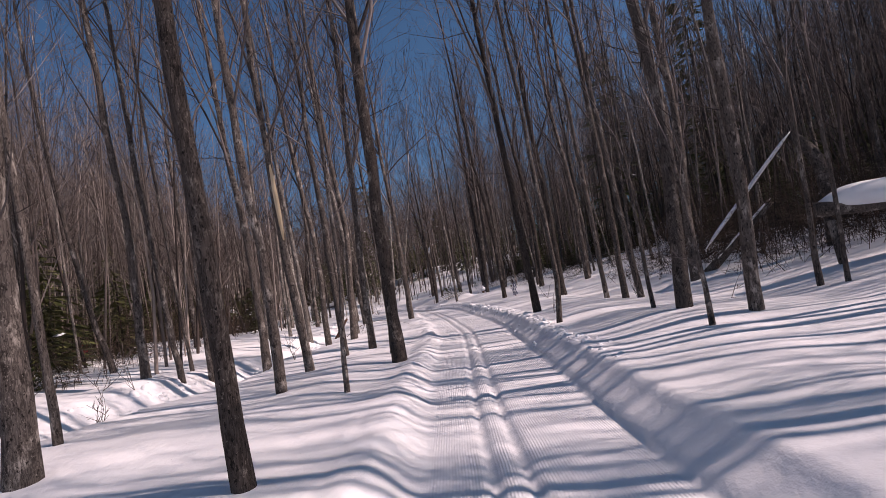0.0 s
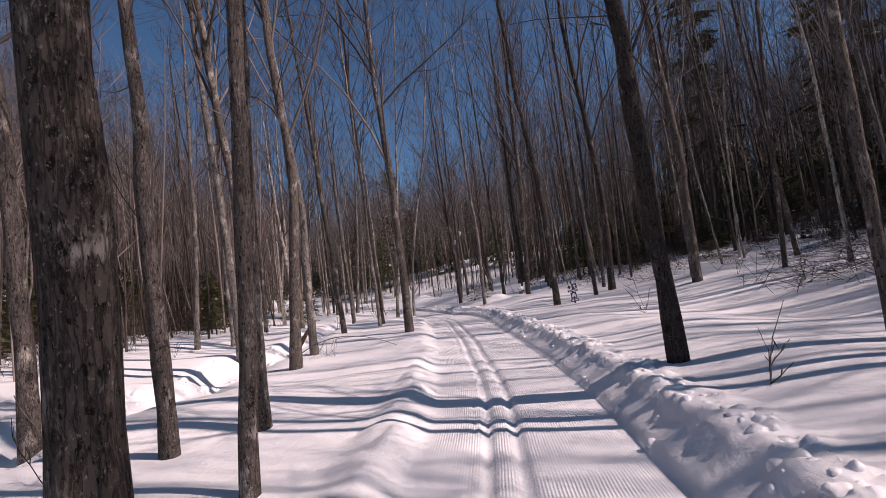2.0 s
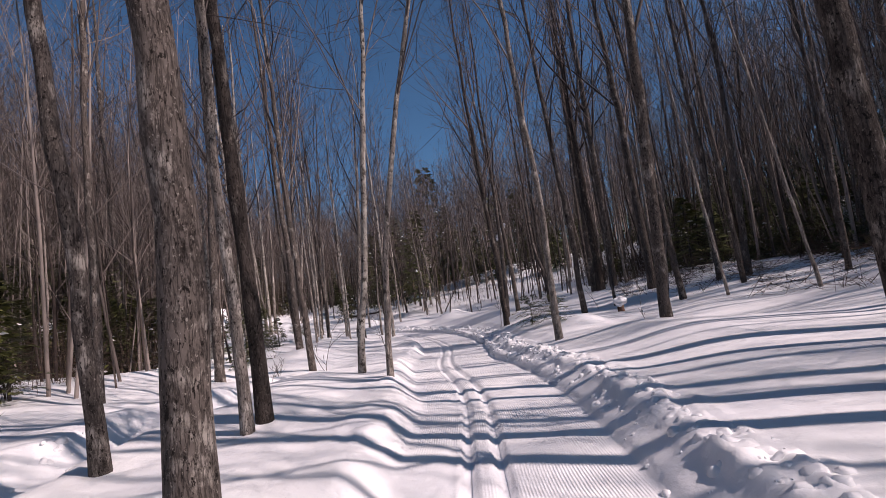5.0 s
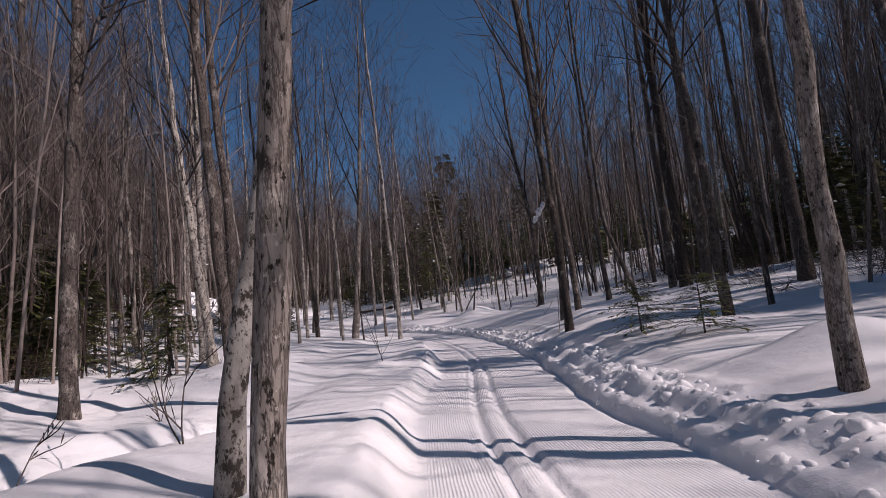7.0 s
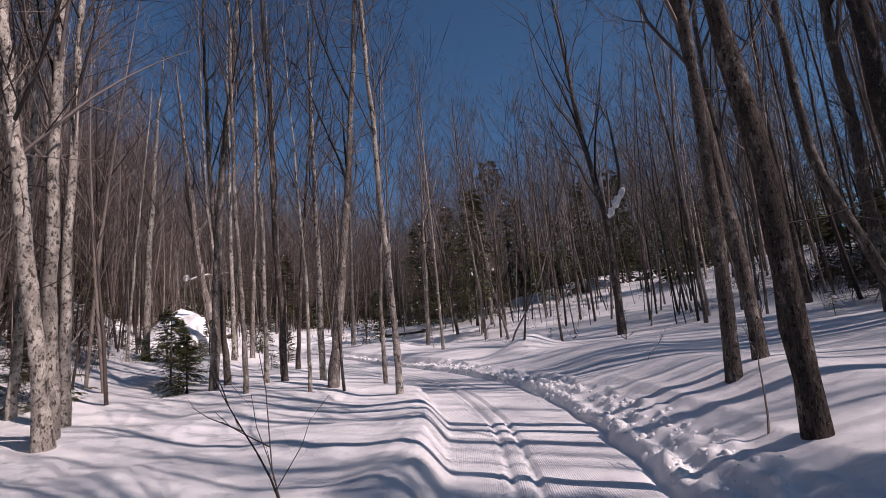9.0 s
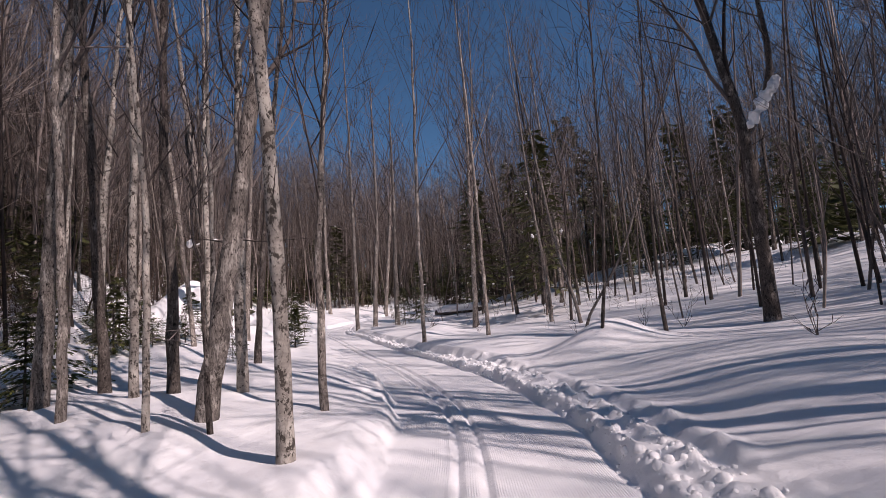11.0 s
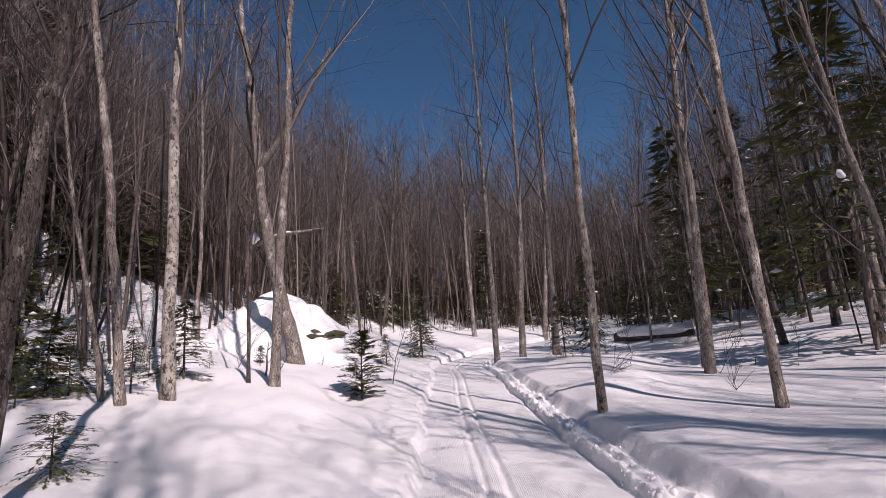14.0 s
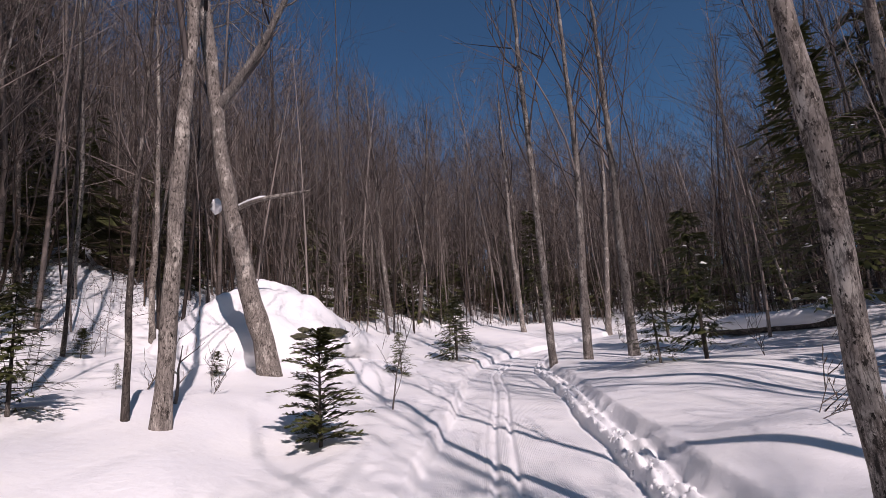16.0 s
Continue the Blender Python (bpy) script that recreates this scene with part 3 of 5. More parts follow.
def stand(x, y, r, mid, top, H, bark, split=False, clump=False, forked=False, vee=False, thin=False):
    """A tree whose foot is at x, y and whose trunk passes mid and top, offsets from the foot."""
    seed = next(SEEDS)
    r *= 0.9
    mid, top = np.array(mid), np.array(top)
    way = (top - mid) / max(top[2] - mid[2], 0.3)
    path = [np.zeros(3), mid, top]
    if H > top[2] + 0.5:
        path.append(top + (way * 0.6 + np.array([0, 0, 0.4])) * (H - top[2]))
    fork = None
    if forked:
        fork = [(0.40, (0.5, 0.9, 1.6), (1.4, 2.0, 4.6)), (0.44, (-0.35, -0.2, 1.6), (-0.3, -0.1, 4.2))]
    if vee:
        fork = [(0.5, (0.4, 0.5, 1.4), (1.1, 1.3, 4.0))]
    if clump:
        fork = [(4.3 / H, (0.45, -0.1, 0.6), (0.77, -0.15, 1.2), (0.72, -0.14, 2.0), (0.6, -0.1, 4.5))]
    ob = bare_tree(path, r, bark, seed, crown=0.3, limbs=6 if thin or forked else 14, fork=fork, name="thin_tree" if thin else "bare_tree")
    z = ground_at(x, y)
    ob.location = (x, y, z)
    label = "slender bare young tree standing in snow" if thin else BARK_WORDS[bark]
    if split:
        label = "bare maple whose bark is split, pale wood showing"
    if clump:
        label = "dark leaning maple with a clump of snow in its fork"
    if forked:
        label = "thick leaning grey tree that forks into several limbs"
    if split:
        # a strip of bare wood where the bark has come away
        t, turn = Tubes(), np.linspace(-2.2, -0.95, 6)
        f = np.linspace(0, 1, 15)
        px, py = (np.interp(2.75 + 1.6 * f, [p[2] for p in path], [p[i] for p in path]) for i in (0, 1))
        wide = np.sin(math.pi * np.clip(f * 0.92 + 0.04, 0, 1)) ** 0.6
        for i in range(15):
            for a in turn:
                b = -1.55 + (a + 1.55) * wide[i]
                t.v.append((px[i] + r * 0.99 * math.cos(b), py[i] + r * 0.99 * math.sin(b), 2.75 + 1.6 * f[i]))
        t.f = [(6 * i + j, 6 * i + j + 1, 6 * i + j + 7, 6 * i + j + 6) for i in range(14) for j in range(5)]
        mesh_object("bare_wood", t.v, t.f, RAW_WOOD, ob, "pale bare wood where the bark has split")
    tagged(ob, label, "tree", "bare trees along the trail")
    STANDING.append((x, y))
    return ob


stand(-1.63, 3.40, 0.079, (-0.05, -0.02, 1.87), (-0.11, -0.05, 3.45), 15.2, "rough")
stand(-4.08, 4.36, 0.151, (-0.04, -0.04, 1.52), (-0.06, -0.06, 2.90), 15.0, "dark")
stand(3.03, 5.78, 0.030, (-0.01, 0.00, 0.91), (-0.02, 0.01, 2.26), 5.3, "dark", thin=True)
stand(3.83, 6.18, 0.086, (0.13, -0.08, 1.81), (0.21, -0.13, 4.08), 14.8, "dark")
stand(-1.57, 6.37, 0.037, (0.12, 0.03, 1.57), (0.16, 0.04, 3.78), 6.8, "dark", thin=True)
stand(3.40, 7.19, 0.114, (0.24, -0.11, 2.61), (0.11, -0.05, 4.92), 13.2, "dark")
stand(-2.73, 7.17, 0.080, (-0.03, -0.01, 2.35), (-0.09, -0.03, 3.41), 14.2, "dark")
stand(5.75, 7.03, 0.032, (0.04, -0.03, 1.07), (0.09, -0.07, 2.51), 9.0, "dark")
stand(5.56, 7.30, 0.041, (0.05, -0.03, 1.18), (0.09, -0.07, 2.68), 9.0, "dark")
stand(3.41, 8.25, 0.036, (-0.01, 0.00, 0.84), (0.01, -0.00, 2.96), 6.0, "dark", thin=True)
stand(-1.155, 9.09, 0.14, (0.06, 0.01, 4.29), (0.14, 0.03, 7.43), 15.8, "rough")
stand(-3.10, 9.90, 0.095, (-0.10, -0.07, 2.41), (-0.16, -0.12, 4.18), 15.7, "dark", split=True)
stand(1.97, 9.41, 0.056, (0.14, -0.07, 0.73), (0.05, -0.02, 2.47), 14.1, "dark")
stand(-6.77, 10.32, 0.093, (-0.03, -0.02, 3.99), (-0.18, -0.12, 7.49), 16.6, "dark")
stand(-1.50, 10.75, 0.066, (0.19, 0.04, 2.62), (0.24, 0.03, 4.20), 15.2, "dark")
stand(-6.15, 10.62, 0.066, (-0.12, -0.07, 1.20), (-0.29, -0.17, 4.42), 16.6, "dark")
stand(4.34, 11.05, 0.074, (-0.07, 0.05, 1.50), (-0.17, 0.14, 3.70), 14.8, "dark")
stand(-5.86, 11.43, 0.106, (-0.03, -0.03, 1.98), (-0.04, -0.04, 3.45), 14.7, "dark")
stand(4.11, 11.42, 0.076, (-0.02, 0.01, 1.47), (-0.06, 0.02, 6.04), 14.1, "dark")
stand(-2.80, 11.82, 0.087, (-0.01, -0.00, 3.45), (-0.06, -0.03, 5.02), 13.1, "dark")
stand(6.03, 11.81, 0.124, (0.26, -0.13, 4.17), (0.23, -0.12, 7.17), 13.1, "dark")
stand(3.89, 12.12, 0.062, (-0.03, 0.02, 1.56), (-0.04, 0.02, 3.65), 15.8, "dark")
stand(-2.23, 12.48, 0.099, (0.04, 0.03, 1.86), (0.11, 0.09, 3.55), 15.2, "dark")
stand(2.20, 12.69, 0.103, (0.01, -0.01, 1.46), (-0.04, 0.02, 2.75), 16.7, "rough")
stand(-5.12, 12.75, 0.111, (-0.04, -0.03, 3.30), (-0.18, -0.13, 5.37), 15.4, "dark")
stand(-9.65, 13.46, 0.085, (-0.30, -0.22, 1.51), (-0.58, -0.42, 3.94), 13.5, "dark")
stand(-7.23, 13.87, 0.056, (0.06, 0.05, 3.48), (0.10, 0.09, 6.17), 14.0, "grey")
stand(-4.45, 16.63, 0.108, (0.01, 0.01, 3.72), (-0.19, -0.12, 6.08), 16.1, "dark")
stand(-3.60, 16.81, 0.119, (0.33, 0.17, 3.57), (0.12, 0.06, 6.52), 14.2, "dark")
stand(4.28, 18.36, 0.133, (0.03, -0.01, 3.09), (-0.05, 0.02, 5.81), 14.6, "rough")
stand(-3.81, 18.51, 0.099, (0.01, 0.01, 3.74), (-0.17, -0.12, 5.86), 16.4, "grey")
stand(7.73, 19.89, 0.053, (0.10, -0.07, 1.86), (0.22, -0.16, 4.20), 15.7, "dark")
stand(-5.71, 18.74, 0.104, (-0.08, -0.08, 3.69), (-0.22, -0.23, 6.41), 16.6, "grey")
stand(6.02, 20.79, 0.137, (0.00, -0.00, 3.15), (-0.12, 0.06, 5.50), 16.9, "dark")
stand(-1.80, 20.29, 0.122, (-0.03, 0.01, 2.3), (-0.15, 0.0, 5.40), 13.4, "dark")
stand(6.42, 21.84, 0.104, (0.10, -0.04, 3.28), (0.07, -0.03, 8.18), 13.6, "dark")
stand(-10.94, 20.24, 0.128, (-0.04, -0.02, 5.25), (-0.11, -0.06, 10.31), 13.8, "dark")
stand(2.44, 22.11, 0.107, (-0.05, 0.01, 3.19), (-0.38, 0.09, 6.68), 15.6, "rough")
stand(-8.31, 21.11, 0.076, (0.16, 0.12, 3.48), (0.22, 0.16, 8.17), 13.9, "grey")
stand(-7.46, 21.62, 0.084, (0.00, 0.00, 1.78), (0.03, 0.03, 3.63), 14.5, "grey")
stand(-4.11, 22.05, 0.088, (-0.08, -0.09, 2.36), (-0.24, -0.25, 4.39), 14.4, "dark")
stand(4.56, 23.82, 0.133, (0.12, -0.05, 3.48), (-0.17, 0.07, 7.10), 15.2, "rough")
stand(-3.14, 22.80, 0.064, (-0.06, -0.04, 2.15), (-0.16, -0.11, 4.71), 13.9, "grey")
stand(-3.13, 23.11, 0.092, (-0.03, -0.02, 3.07), (-0.11, -0.07, 4.94), 14.6, "rough")
stand(2.08, 26.94, 0.106, (0.21, -0.05, 2.92), (0.30, -0.08, 5.74), 14.8, "dark")
stand(0.31, 27.70, 0.069, (0.01, -0.00, 3.21), (-0.11, 0.01, 6.97), 14.2, "grey")
stand(6.51, 29.64, 0.055, (0.11, -0.06, 2.37), (0.19, -0.11, 4.64), 14.1, "dark")
stand(-3.20, 26.30, 0.068, (0.07, 0.09, 1.06), (0.17, 0.20, 1.73), 14.1, "pale")
stand(-6.06, 30.36, 0.103, (-0.13, -0.12, 2.74), (-0.24, -0.22, 5.13), 13.8, "dark")
stand(-8.55, 29.96, 0.135, (0.03, 0.04, 3.39), (0.08, 0.11, 5.86), 14.8, "dark")
stand(-2.40, 25.40, 0.053, (0.14, 0.04, 2.06), (1.01, 0.29, 5.96), 14.1, "grey")
stand(1.40, 32.93, 0.089, (-0.07, 0.03, 3.06), (-0.17, 0.08, 4.79), 14.9, "dark")
stand(5.56, 33.87, 0.089, (0.11, -0.04, 4.31), (0.09, -0.03, 7.48), 15.3, "dark")
stand(-7.46, 32.45, 0.105, (-0.06, -0.05, 3.43), (-0.19, -0.16, 6.43), 13.8, "dark")
stand(4.18, 36.25, 0.167, (-0.05, 0.01, 5.44), (-0.25, 0.06, 10.41), 16.4, "dark")
stand(-1.09, 35.85, 0.112, (-0.02, 0.01, 1.92), (-0.11, 0.04, 3.88), 14.3, "rough")
stand(-0.67, 38.52, 0.097, (-0.11, 0.01, 4.00), (-0.56, 0.05, 8.95), 13.3, "dark")
stand(0.96, 38.10, 0.067, (-0.62, 0.32, 2.27), (-0.66, 0.34, 4.77), 13.2, "dark")
stand(-1.14, 38.06, 0.093, (0.14, -0.03, 2.42), (0.16, -0.03, 4.91), 15.3, "dark")
stand(-11.46, 36.86, 0.145, (-0.20, -0.31, 3.65), (-0.43, -0.67, 7.74), 14.4, "pale")
stand(-11.78, 37.14, 0.137, (-0.06, -0.09, 3.79), (-0.02, -0.04, 8.36), 15.8, "pale")
stand(0.90, 44.08, 0.112, (-0.10, 0.03, 2.52), (-0.13, 0.04, 6.21), 14.8, "dark")
stand(-6.82, 40.71, 0.078, (-0.01, -0.02, 1.76), (-0.05, -0.08, 3.22), 15.8, "pale")
stand(-12.86, 38.09, 0.111, (-0.03, -0.04, 4.08), (0.05, 0.07, 9.36), 16.0, "pale")
stand(-8.35, 41.13, 0.032, (-0.02, -0.04, 1.10), (-0.03, -0.05, 1.56), 4.6, "dark", thin=True)
stand(-9.07, 40.83, 0.045, (-0.01, -0.02, 2.22), (-0.05, -0.13, 4.04), 9.0, "pale")
stand(-8.84, 41.40, 0.135, (0.15, 0.29, 2.05), (0.34, 0.67, 4.61), 13.9, "grey")
stand(-7.97, 42.55, 0.06, (0.02, 0.01, 2.5), (0.16, 0.1, 4.3), 9.0, "grey")
stand(-10.82, 40.80, 0.063, (-0.05, -0.04, 2.64), (-0.09, -0.08, 6.31), 15.7, "grey")
stand(-12.04, 41.09, 0.117, (0.14, 0.13, 4.68), (0.48, 0.45, 9.37), 15.8, "grey")
stand(-15.04, 38.49, 0.103, (0.04, 0.07, 2.97), (0.07, 0.12, 10.16), 15.8, "pale")
stand(-10.85, 42.35, 0.095, (-0.13, -0.10, 6.95), (-0.25, -0.19, 11.48), 14.5, "dark")
stand(-18.01, 36.87, 0.190, (-0.13, -0.13, 8.24), (-0.29, -0.28, 16.50), 19.5, "dark")
stand(-11.03, 41.85, 0.068, (-0.01, -0.03, 2.34), (-0.03, -0.08, 4.99), 16.9, "pale")
stand(-1.85, 50.45, 0.168, (0.09, -0.02, 4.34), (-0.24, 0.05, 6.84), 15.4, "dark", clump=True)
stand(-10.08, 43.01, 0.094, (0.01, 0.02, 2.27), (0.01, 0.05, 3.65), 13.3, "pale")
stand(-4.00, 49.88, 0.049, (-0.05, 0.00, 0.97), (0.13, -0.00, 3.48), 9.0, "dark")
stand(-5.21, 48.10, 0.037, (0.19, -0.01, 0.87), (0.34, -0.02, 2.73), 9.0, "dark")
stand(-12.69, 42.34, 0.096, (-0.34, -0.30, 6.23), (-0.41, -0.37, 11.79), 14.8, "dark")
stand(-12.28, 44.19, 0.055, (-0.02, -0.06, 2.76), (-0.03, -0.09, 5.46), 13.3, "pale")
stand(-17.16, 39.78, 0.100, (-0.05, -0.06, 5.59), (-0.07, -0.08, 11.05), 15.1, "grey")
stand(-12.74, 45.69, 0.082, (0.19, 0.24, 3.99), (0.49, 0.63, 8.26), 15.6, "dark")
stand(-7.09, 55.78, 0.073, (-0.55, -0.06, 2.49), (-1.16, -0.12, 6.56), 13.4, "grey")
stand(-6.89, 54.92, 0.056, (1.21, 0.12, 1.82), (1.72, 0.17, 2.64), 13.5, "grey")
stand(-9.93, 53.48, 0.076, (-0.02, -0.01, 2.80), (-0.12, -0.03, 6.28), 15.9, "grey")
stand(-12.18, 52.79, 0.076, (0.05, 0.03, 3.24), (0.17, 0.10, 7.23), 16.7, "grey")
stand(-17.63, 47.07, 0.045, (-0.05, -0.32, 1.71), (-0.10, -0.69, 3.87), 9.0, "grey")
stand(-17.20, 47.26, 0.082, (-0.06, -0.35, 3.55), (-0.11, -0.65, 6.82), 16.8, "grey")
stand(-17.37, 47.92, 0.117, (-0.01, -0.03, 3.89), (-0.01, -0.05, 7.62), 15.2, "pale")
stand(-19.93, 45.96, 0.154, (0.00, 0.03, 4.53), (0.01, 0.44, 8.02), 13.8, "pale")
stand(-8.77, 57.93, 0.079, (-0.29, -0.06, 5.34), (-0.59, -0.12, 10.44), 13.6, "grey")
stand(-18.89, 49.86, 0.046, (-0.01, -0.02, 2.03), (0.03, 0.07, 4.29), 7.3, "dark", thin=True)
stand(-18.32, 50.17, 0.116, (0.11, 0.26, 5.62), (0.14, 0.31, 9.44), 15.8, "grey")
stand(-9.44, 63.00, 0.112, (0.10, 0.01, 3.74), (-0.14, -0.01, 8.25), 14.9, "grey")
stand(-11.90, 56.82, 0.108, (0.24, 0.10, 6.79), (0.37, 0.16, 11.02), 14.0, "grey", vee=True)
stand(-12.58, 58.66, 0.101, (0.24, 0.08, 6.66), (0.53, 0.18, 10.01), 16.4, "grey")
stand(-24.01, 49.09, 0.041, (-0.00, 0.05, 2.85), (0.00, -0.04, 7.59), 10.6, "dark", thin=True)
stand(-22.85, 52.94, 0.255, (-0.24, -0.76, 3.36), (-0.36, -1.13, 5.64), 16.4, "grey", forked=True)
stand(-28.62, 47.93, 0.082, (0.01, -0.15, 4.09), (0.03, -0.38, 8.59), 13.8, "dark")
stand(-26.14, 50.90, 0.078, (-0.01, -0.05, 3.87), (-0.01, -0.11, 8.21), 13.8, "grey")
stand(-20.36, 63.85, 0.174, (0.15, 0.09, 7.56), (0.24, 0.15, 12.02), 15.6, "grey")
stand(-20.85, 62.07, 0.155, (0.35, 0.26, 6.51), (0.45, 0.33, 12.51), 16.0, "grey")
stand(-21.62, 61.33, 0.133, (0.03, 0.03, 10.22), (0.06, 0.05, 17.04), 20.0, "grey")
stand(-31.37, 58.69, 0.088, (0.07, 0.16, 6.58), (0.16, 0.33, 15.58), 18.6, "dark", thin=True)
stand(-39.19, 65.97, 0.204, (-0.23, -0.39, 7.11), (-0.40, -0.67, 14.80), 17.8, "grey")
stand(-38.29, 67.71, 0.194, (0.49, 0.71, 6.65), (0.82, 1.19, 13.00), 16.0, "dark")
stand(-32.00, 71.13, 0.174, (-0.07, -0.07, 4.89), (-0.03, -0.03, 10.54), 15.5, "grey")
stand(-29.13, 75.60, 0.202, (0.57, 0.38, 5.72), (1.05, 0.71, 12.54), 16.7, "grey")
# three tall ones added to throw long trunk shadows over the left bank
stand(3.80, 41.62, 0.19, (0.05, 0.0, 6.0), (0.1, 0.05, 12.0), 20.5, "dark")
stand(3.30, 42.22, 0.21, (-0.05, 0.02, 6.0), (-0.1, 0.0, 12.0), 20.5, "rough")
stand(3.10, 43.25, 0.14, (0.0, 0.05, 5.0), (0.1, 0.1, 11.0), 18.5, "dark")

# ---- the woods behind ----
rng = np.random.RandomState(11)
TEMPLATES = []
for k, (bark, r, H) in enumerate([("dark", 0.11, 15.5), ("dark", 0.085, 14), ("grey", 0.10, 15), ("dark", 0.07, 12.5), ("grey", 0.075, 13),
                                  ("dark", 0.13, 17), ("pale", 0.08, 13.5), ("grey", 0.055, 10.5)]):
    lean, bow = rng.uniform(-0.7, 0.7, 2), rng.uniform(-0.4, 0.4, 2)
    path = [np.zeros(3), np.array([*(lean * 0.4 + bow), H * 0.42]), np.array([*lean, H * 0.75]), np.array([*(lean * 1.25), H])]
    ob = bare_tree(path, r, bark, 40 + k, crown=0.4, limbs=11, detail=2)
    tagged(ob, BARK_WORDS[bark], "tree", "bare trees of the wood")
    TEMPLATES.append(ob)


def clear_of_path(x, y, room=0.8):
    s, d = station(x, y)
    s, d = s[0], d[0]
    lim = 5.2 if s < 40 else 7.5
    if -4 < s < 75 and abs(d) < lim:
        return False
    return all((x - a) ** 2 + (y - b) ** 2 > room for a, b in STANDING)


def off_trail(s, d):
    i = min(np.searchsorted(TS, s), len(TS) - 1)
    return TX[i] + DY[i] * d, TY[i] - DX[i] * d


placed = 0
while placed < 180:
    s = rng.uniform(-10, 92)
    d = (1 if rng.rand() < 0.5 else -1) * (5 + 19 * rng.rand() ** 1.1)
    if placed > 155:
        s, d = rng.uniform(24, 45), rng.uniform(11, 22)
    if s < 4 and d < 0 or s < 30 and 0 < d < 13:
        continue
    x, y = off_trail(s, d)
    if not clear_of_path(x, y):
        continue
    src = TEMPLATES[rng.randint(len(TEMPLATES))]
    k = rng.uniform(0.7, 1.05)
    m = pose(x, y, ground_at(x, y), rng.normal(0, 2.0), rng.normal(0, 2.5) - 1.0, rng.uniform(0, 360)) @ Matrix.Diagonal((k, k, rng.uniform(0.85, 1.1), 1))
    if placed < len(TEMPLATES):
        src = TEMPLATES[placed]
        src.matrix_basis = m
    else:
        copy_thing(src, m)
    STANDING.append((x, y))
    placed += 1

# slimmer trees close on the sunny side, and unseen ones beside the start, added to shadow the trail
for k in range(102):
    s, d = (rng.uniform(5, 40), rng.uniform(8, 15)) if k < 12 else (rng.uniform(19, 34), rng.uniform(6, 13)) if k < 32 else (rng.uniform(-4, 11), rng.uniform(3.0, 14))
    x, y = off_trail(s, d)
    if k >= 32 and x < 0.95 * y + 1.6 or k < 32 and not clear_of_path(x, y, 1.2):
        continue
    g = rng.uniform(0.5, 0.8)
    copy_thing(TEMPLATES[rng.randint(len(TEMPLATES))], pose(x, y, ground_at(x, y), rng.normal(0, 2.0), rng.normal(0, 2.5) - 1.5, rng.uniform(0, 360)) @ Matrix.Diagonal((g, g, rng.uniform(0.8, 1.0), 1)))
    STANDING.append((x, y))

# slim trees on the right, added to cast shadow bars across the trail
for k, (x, y) in enumerate(((4.6, 25.0), (6.1, 26.6), (7.4, 24.2), (8.8, 27.2), (5.3, 28.4), (3.9, 23.3), (9.6, 25.4))):
    copy_thing(TEMPLATES[k], pose(x, y, ground_at(x, y), rng.normal(0, 2), rng.normal(0, 2) - 2, 77 * k) @ Matrix.Diagonal((0.6, 0.6, 0.92, 1)))
    STANDING.append((x, y))
# slim trees up the sunny slope, added to band the trail with shadows
for k, (x, y) in enumerate(((8.5, 13.5), (10.2, 15.0), (9.0, 16.8), (11.5, 17.6), (8.2, 18.4), (10.8, 20.2), (9.6, 22.3), (12.2, 13.0))):
    copy_thing(TEMPLATES[(5 * k + 2) % 8], pose(x, y, ground_at(x, y), rng.normal(0, 2), rng.normal(0, 2) - 2, 61 * k) @ Matrix.Diagonal((0.72, 0.72, 0.95, 1)))
    STANDING.append((x, y))
# stand on the sunny side of the bend, added to shadow the left bank
for k, (x, y) in enumerate(((7.5, 42.9), (2.2, 46.2), (5.0, 45.0), (6.8, 47.5), (3.6, 48.6), (8.6, 45.2), (0.5, 47.6), (2.5, 50.0), (5.5, 50.4), (7.6, 51.2), (4.4, 52.2))):
    copy_thing(TEMPLATES[(3 * k + 1) % 8], pose(x, y, ground_at(x, y), rng.normal(0, 2), rng.normal(0, 2) - 2, 77 * k) @ Matrix.Diagonal((0.9, 0.9, 0.95, 1)))
    STANDING.append((x, y))


def blades(p, q, w, rg):
    """Arrays of flat slivers from p to q, half as wide as w: places and faces."""
    n = len(p)
    side = np.cross(q - p, rg.normal(size=(n, 3)))
    side *= (w / (np.linalg.norm(side, axis=1) + 1e-9))[:, None]
    return np.stack([p - side, p + side, q + side * 0.45, q - side * 0.45], 1).reshape(-1, 3)


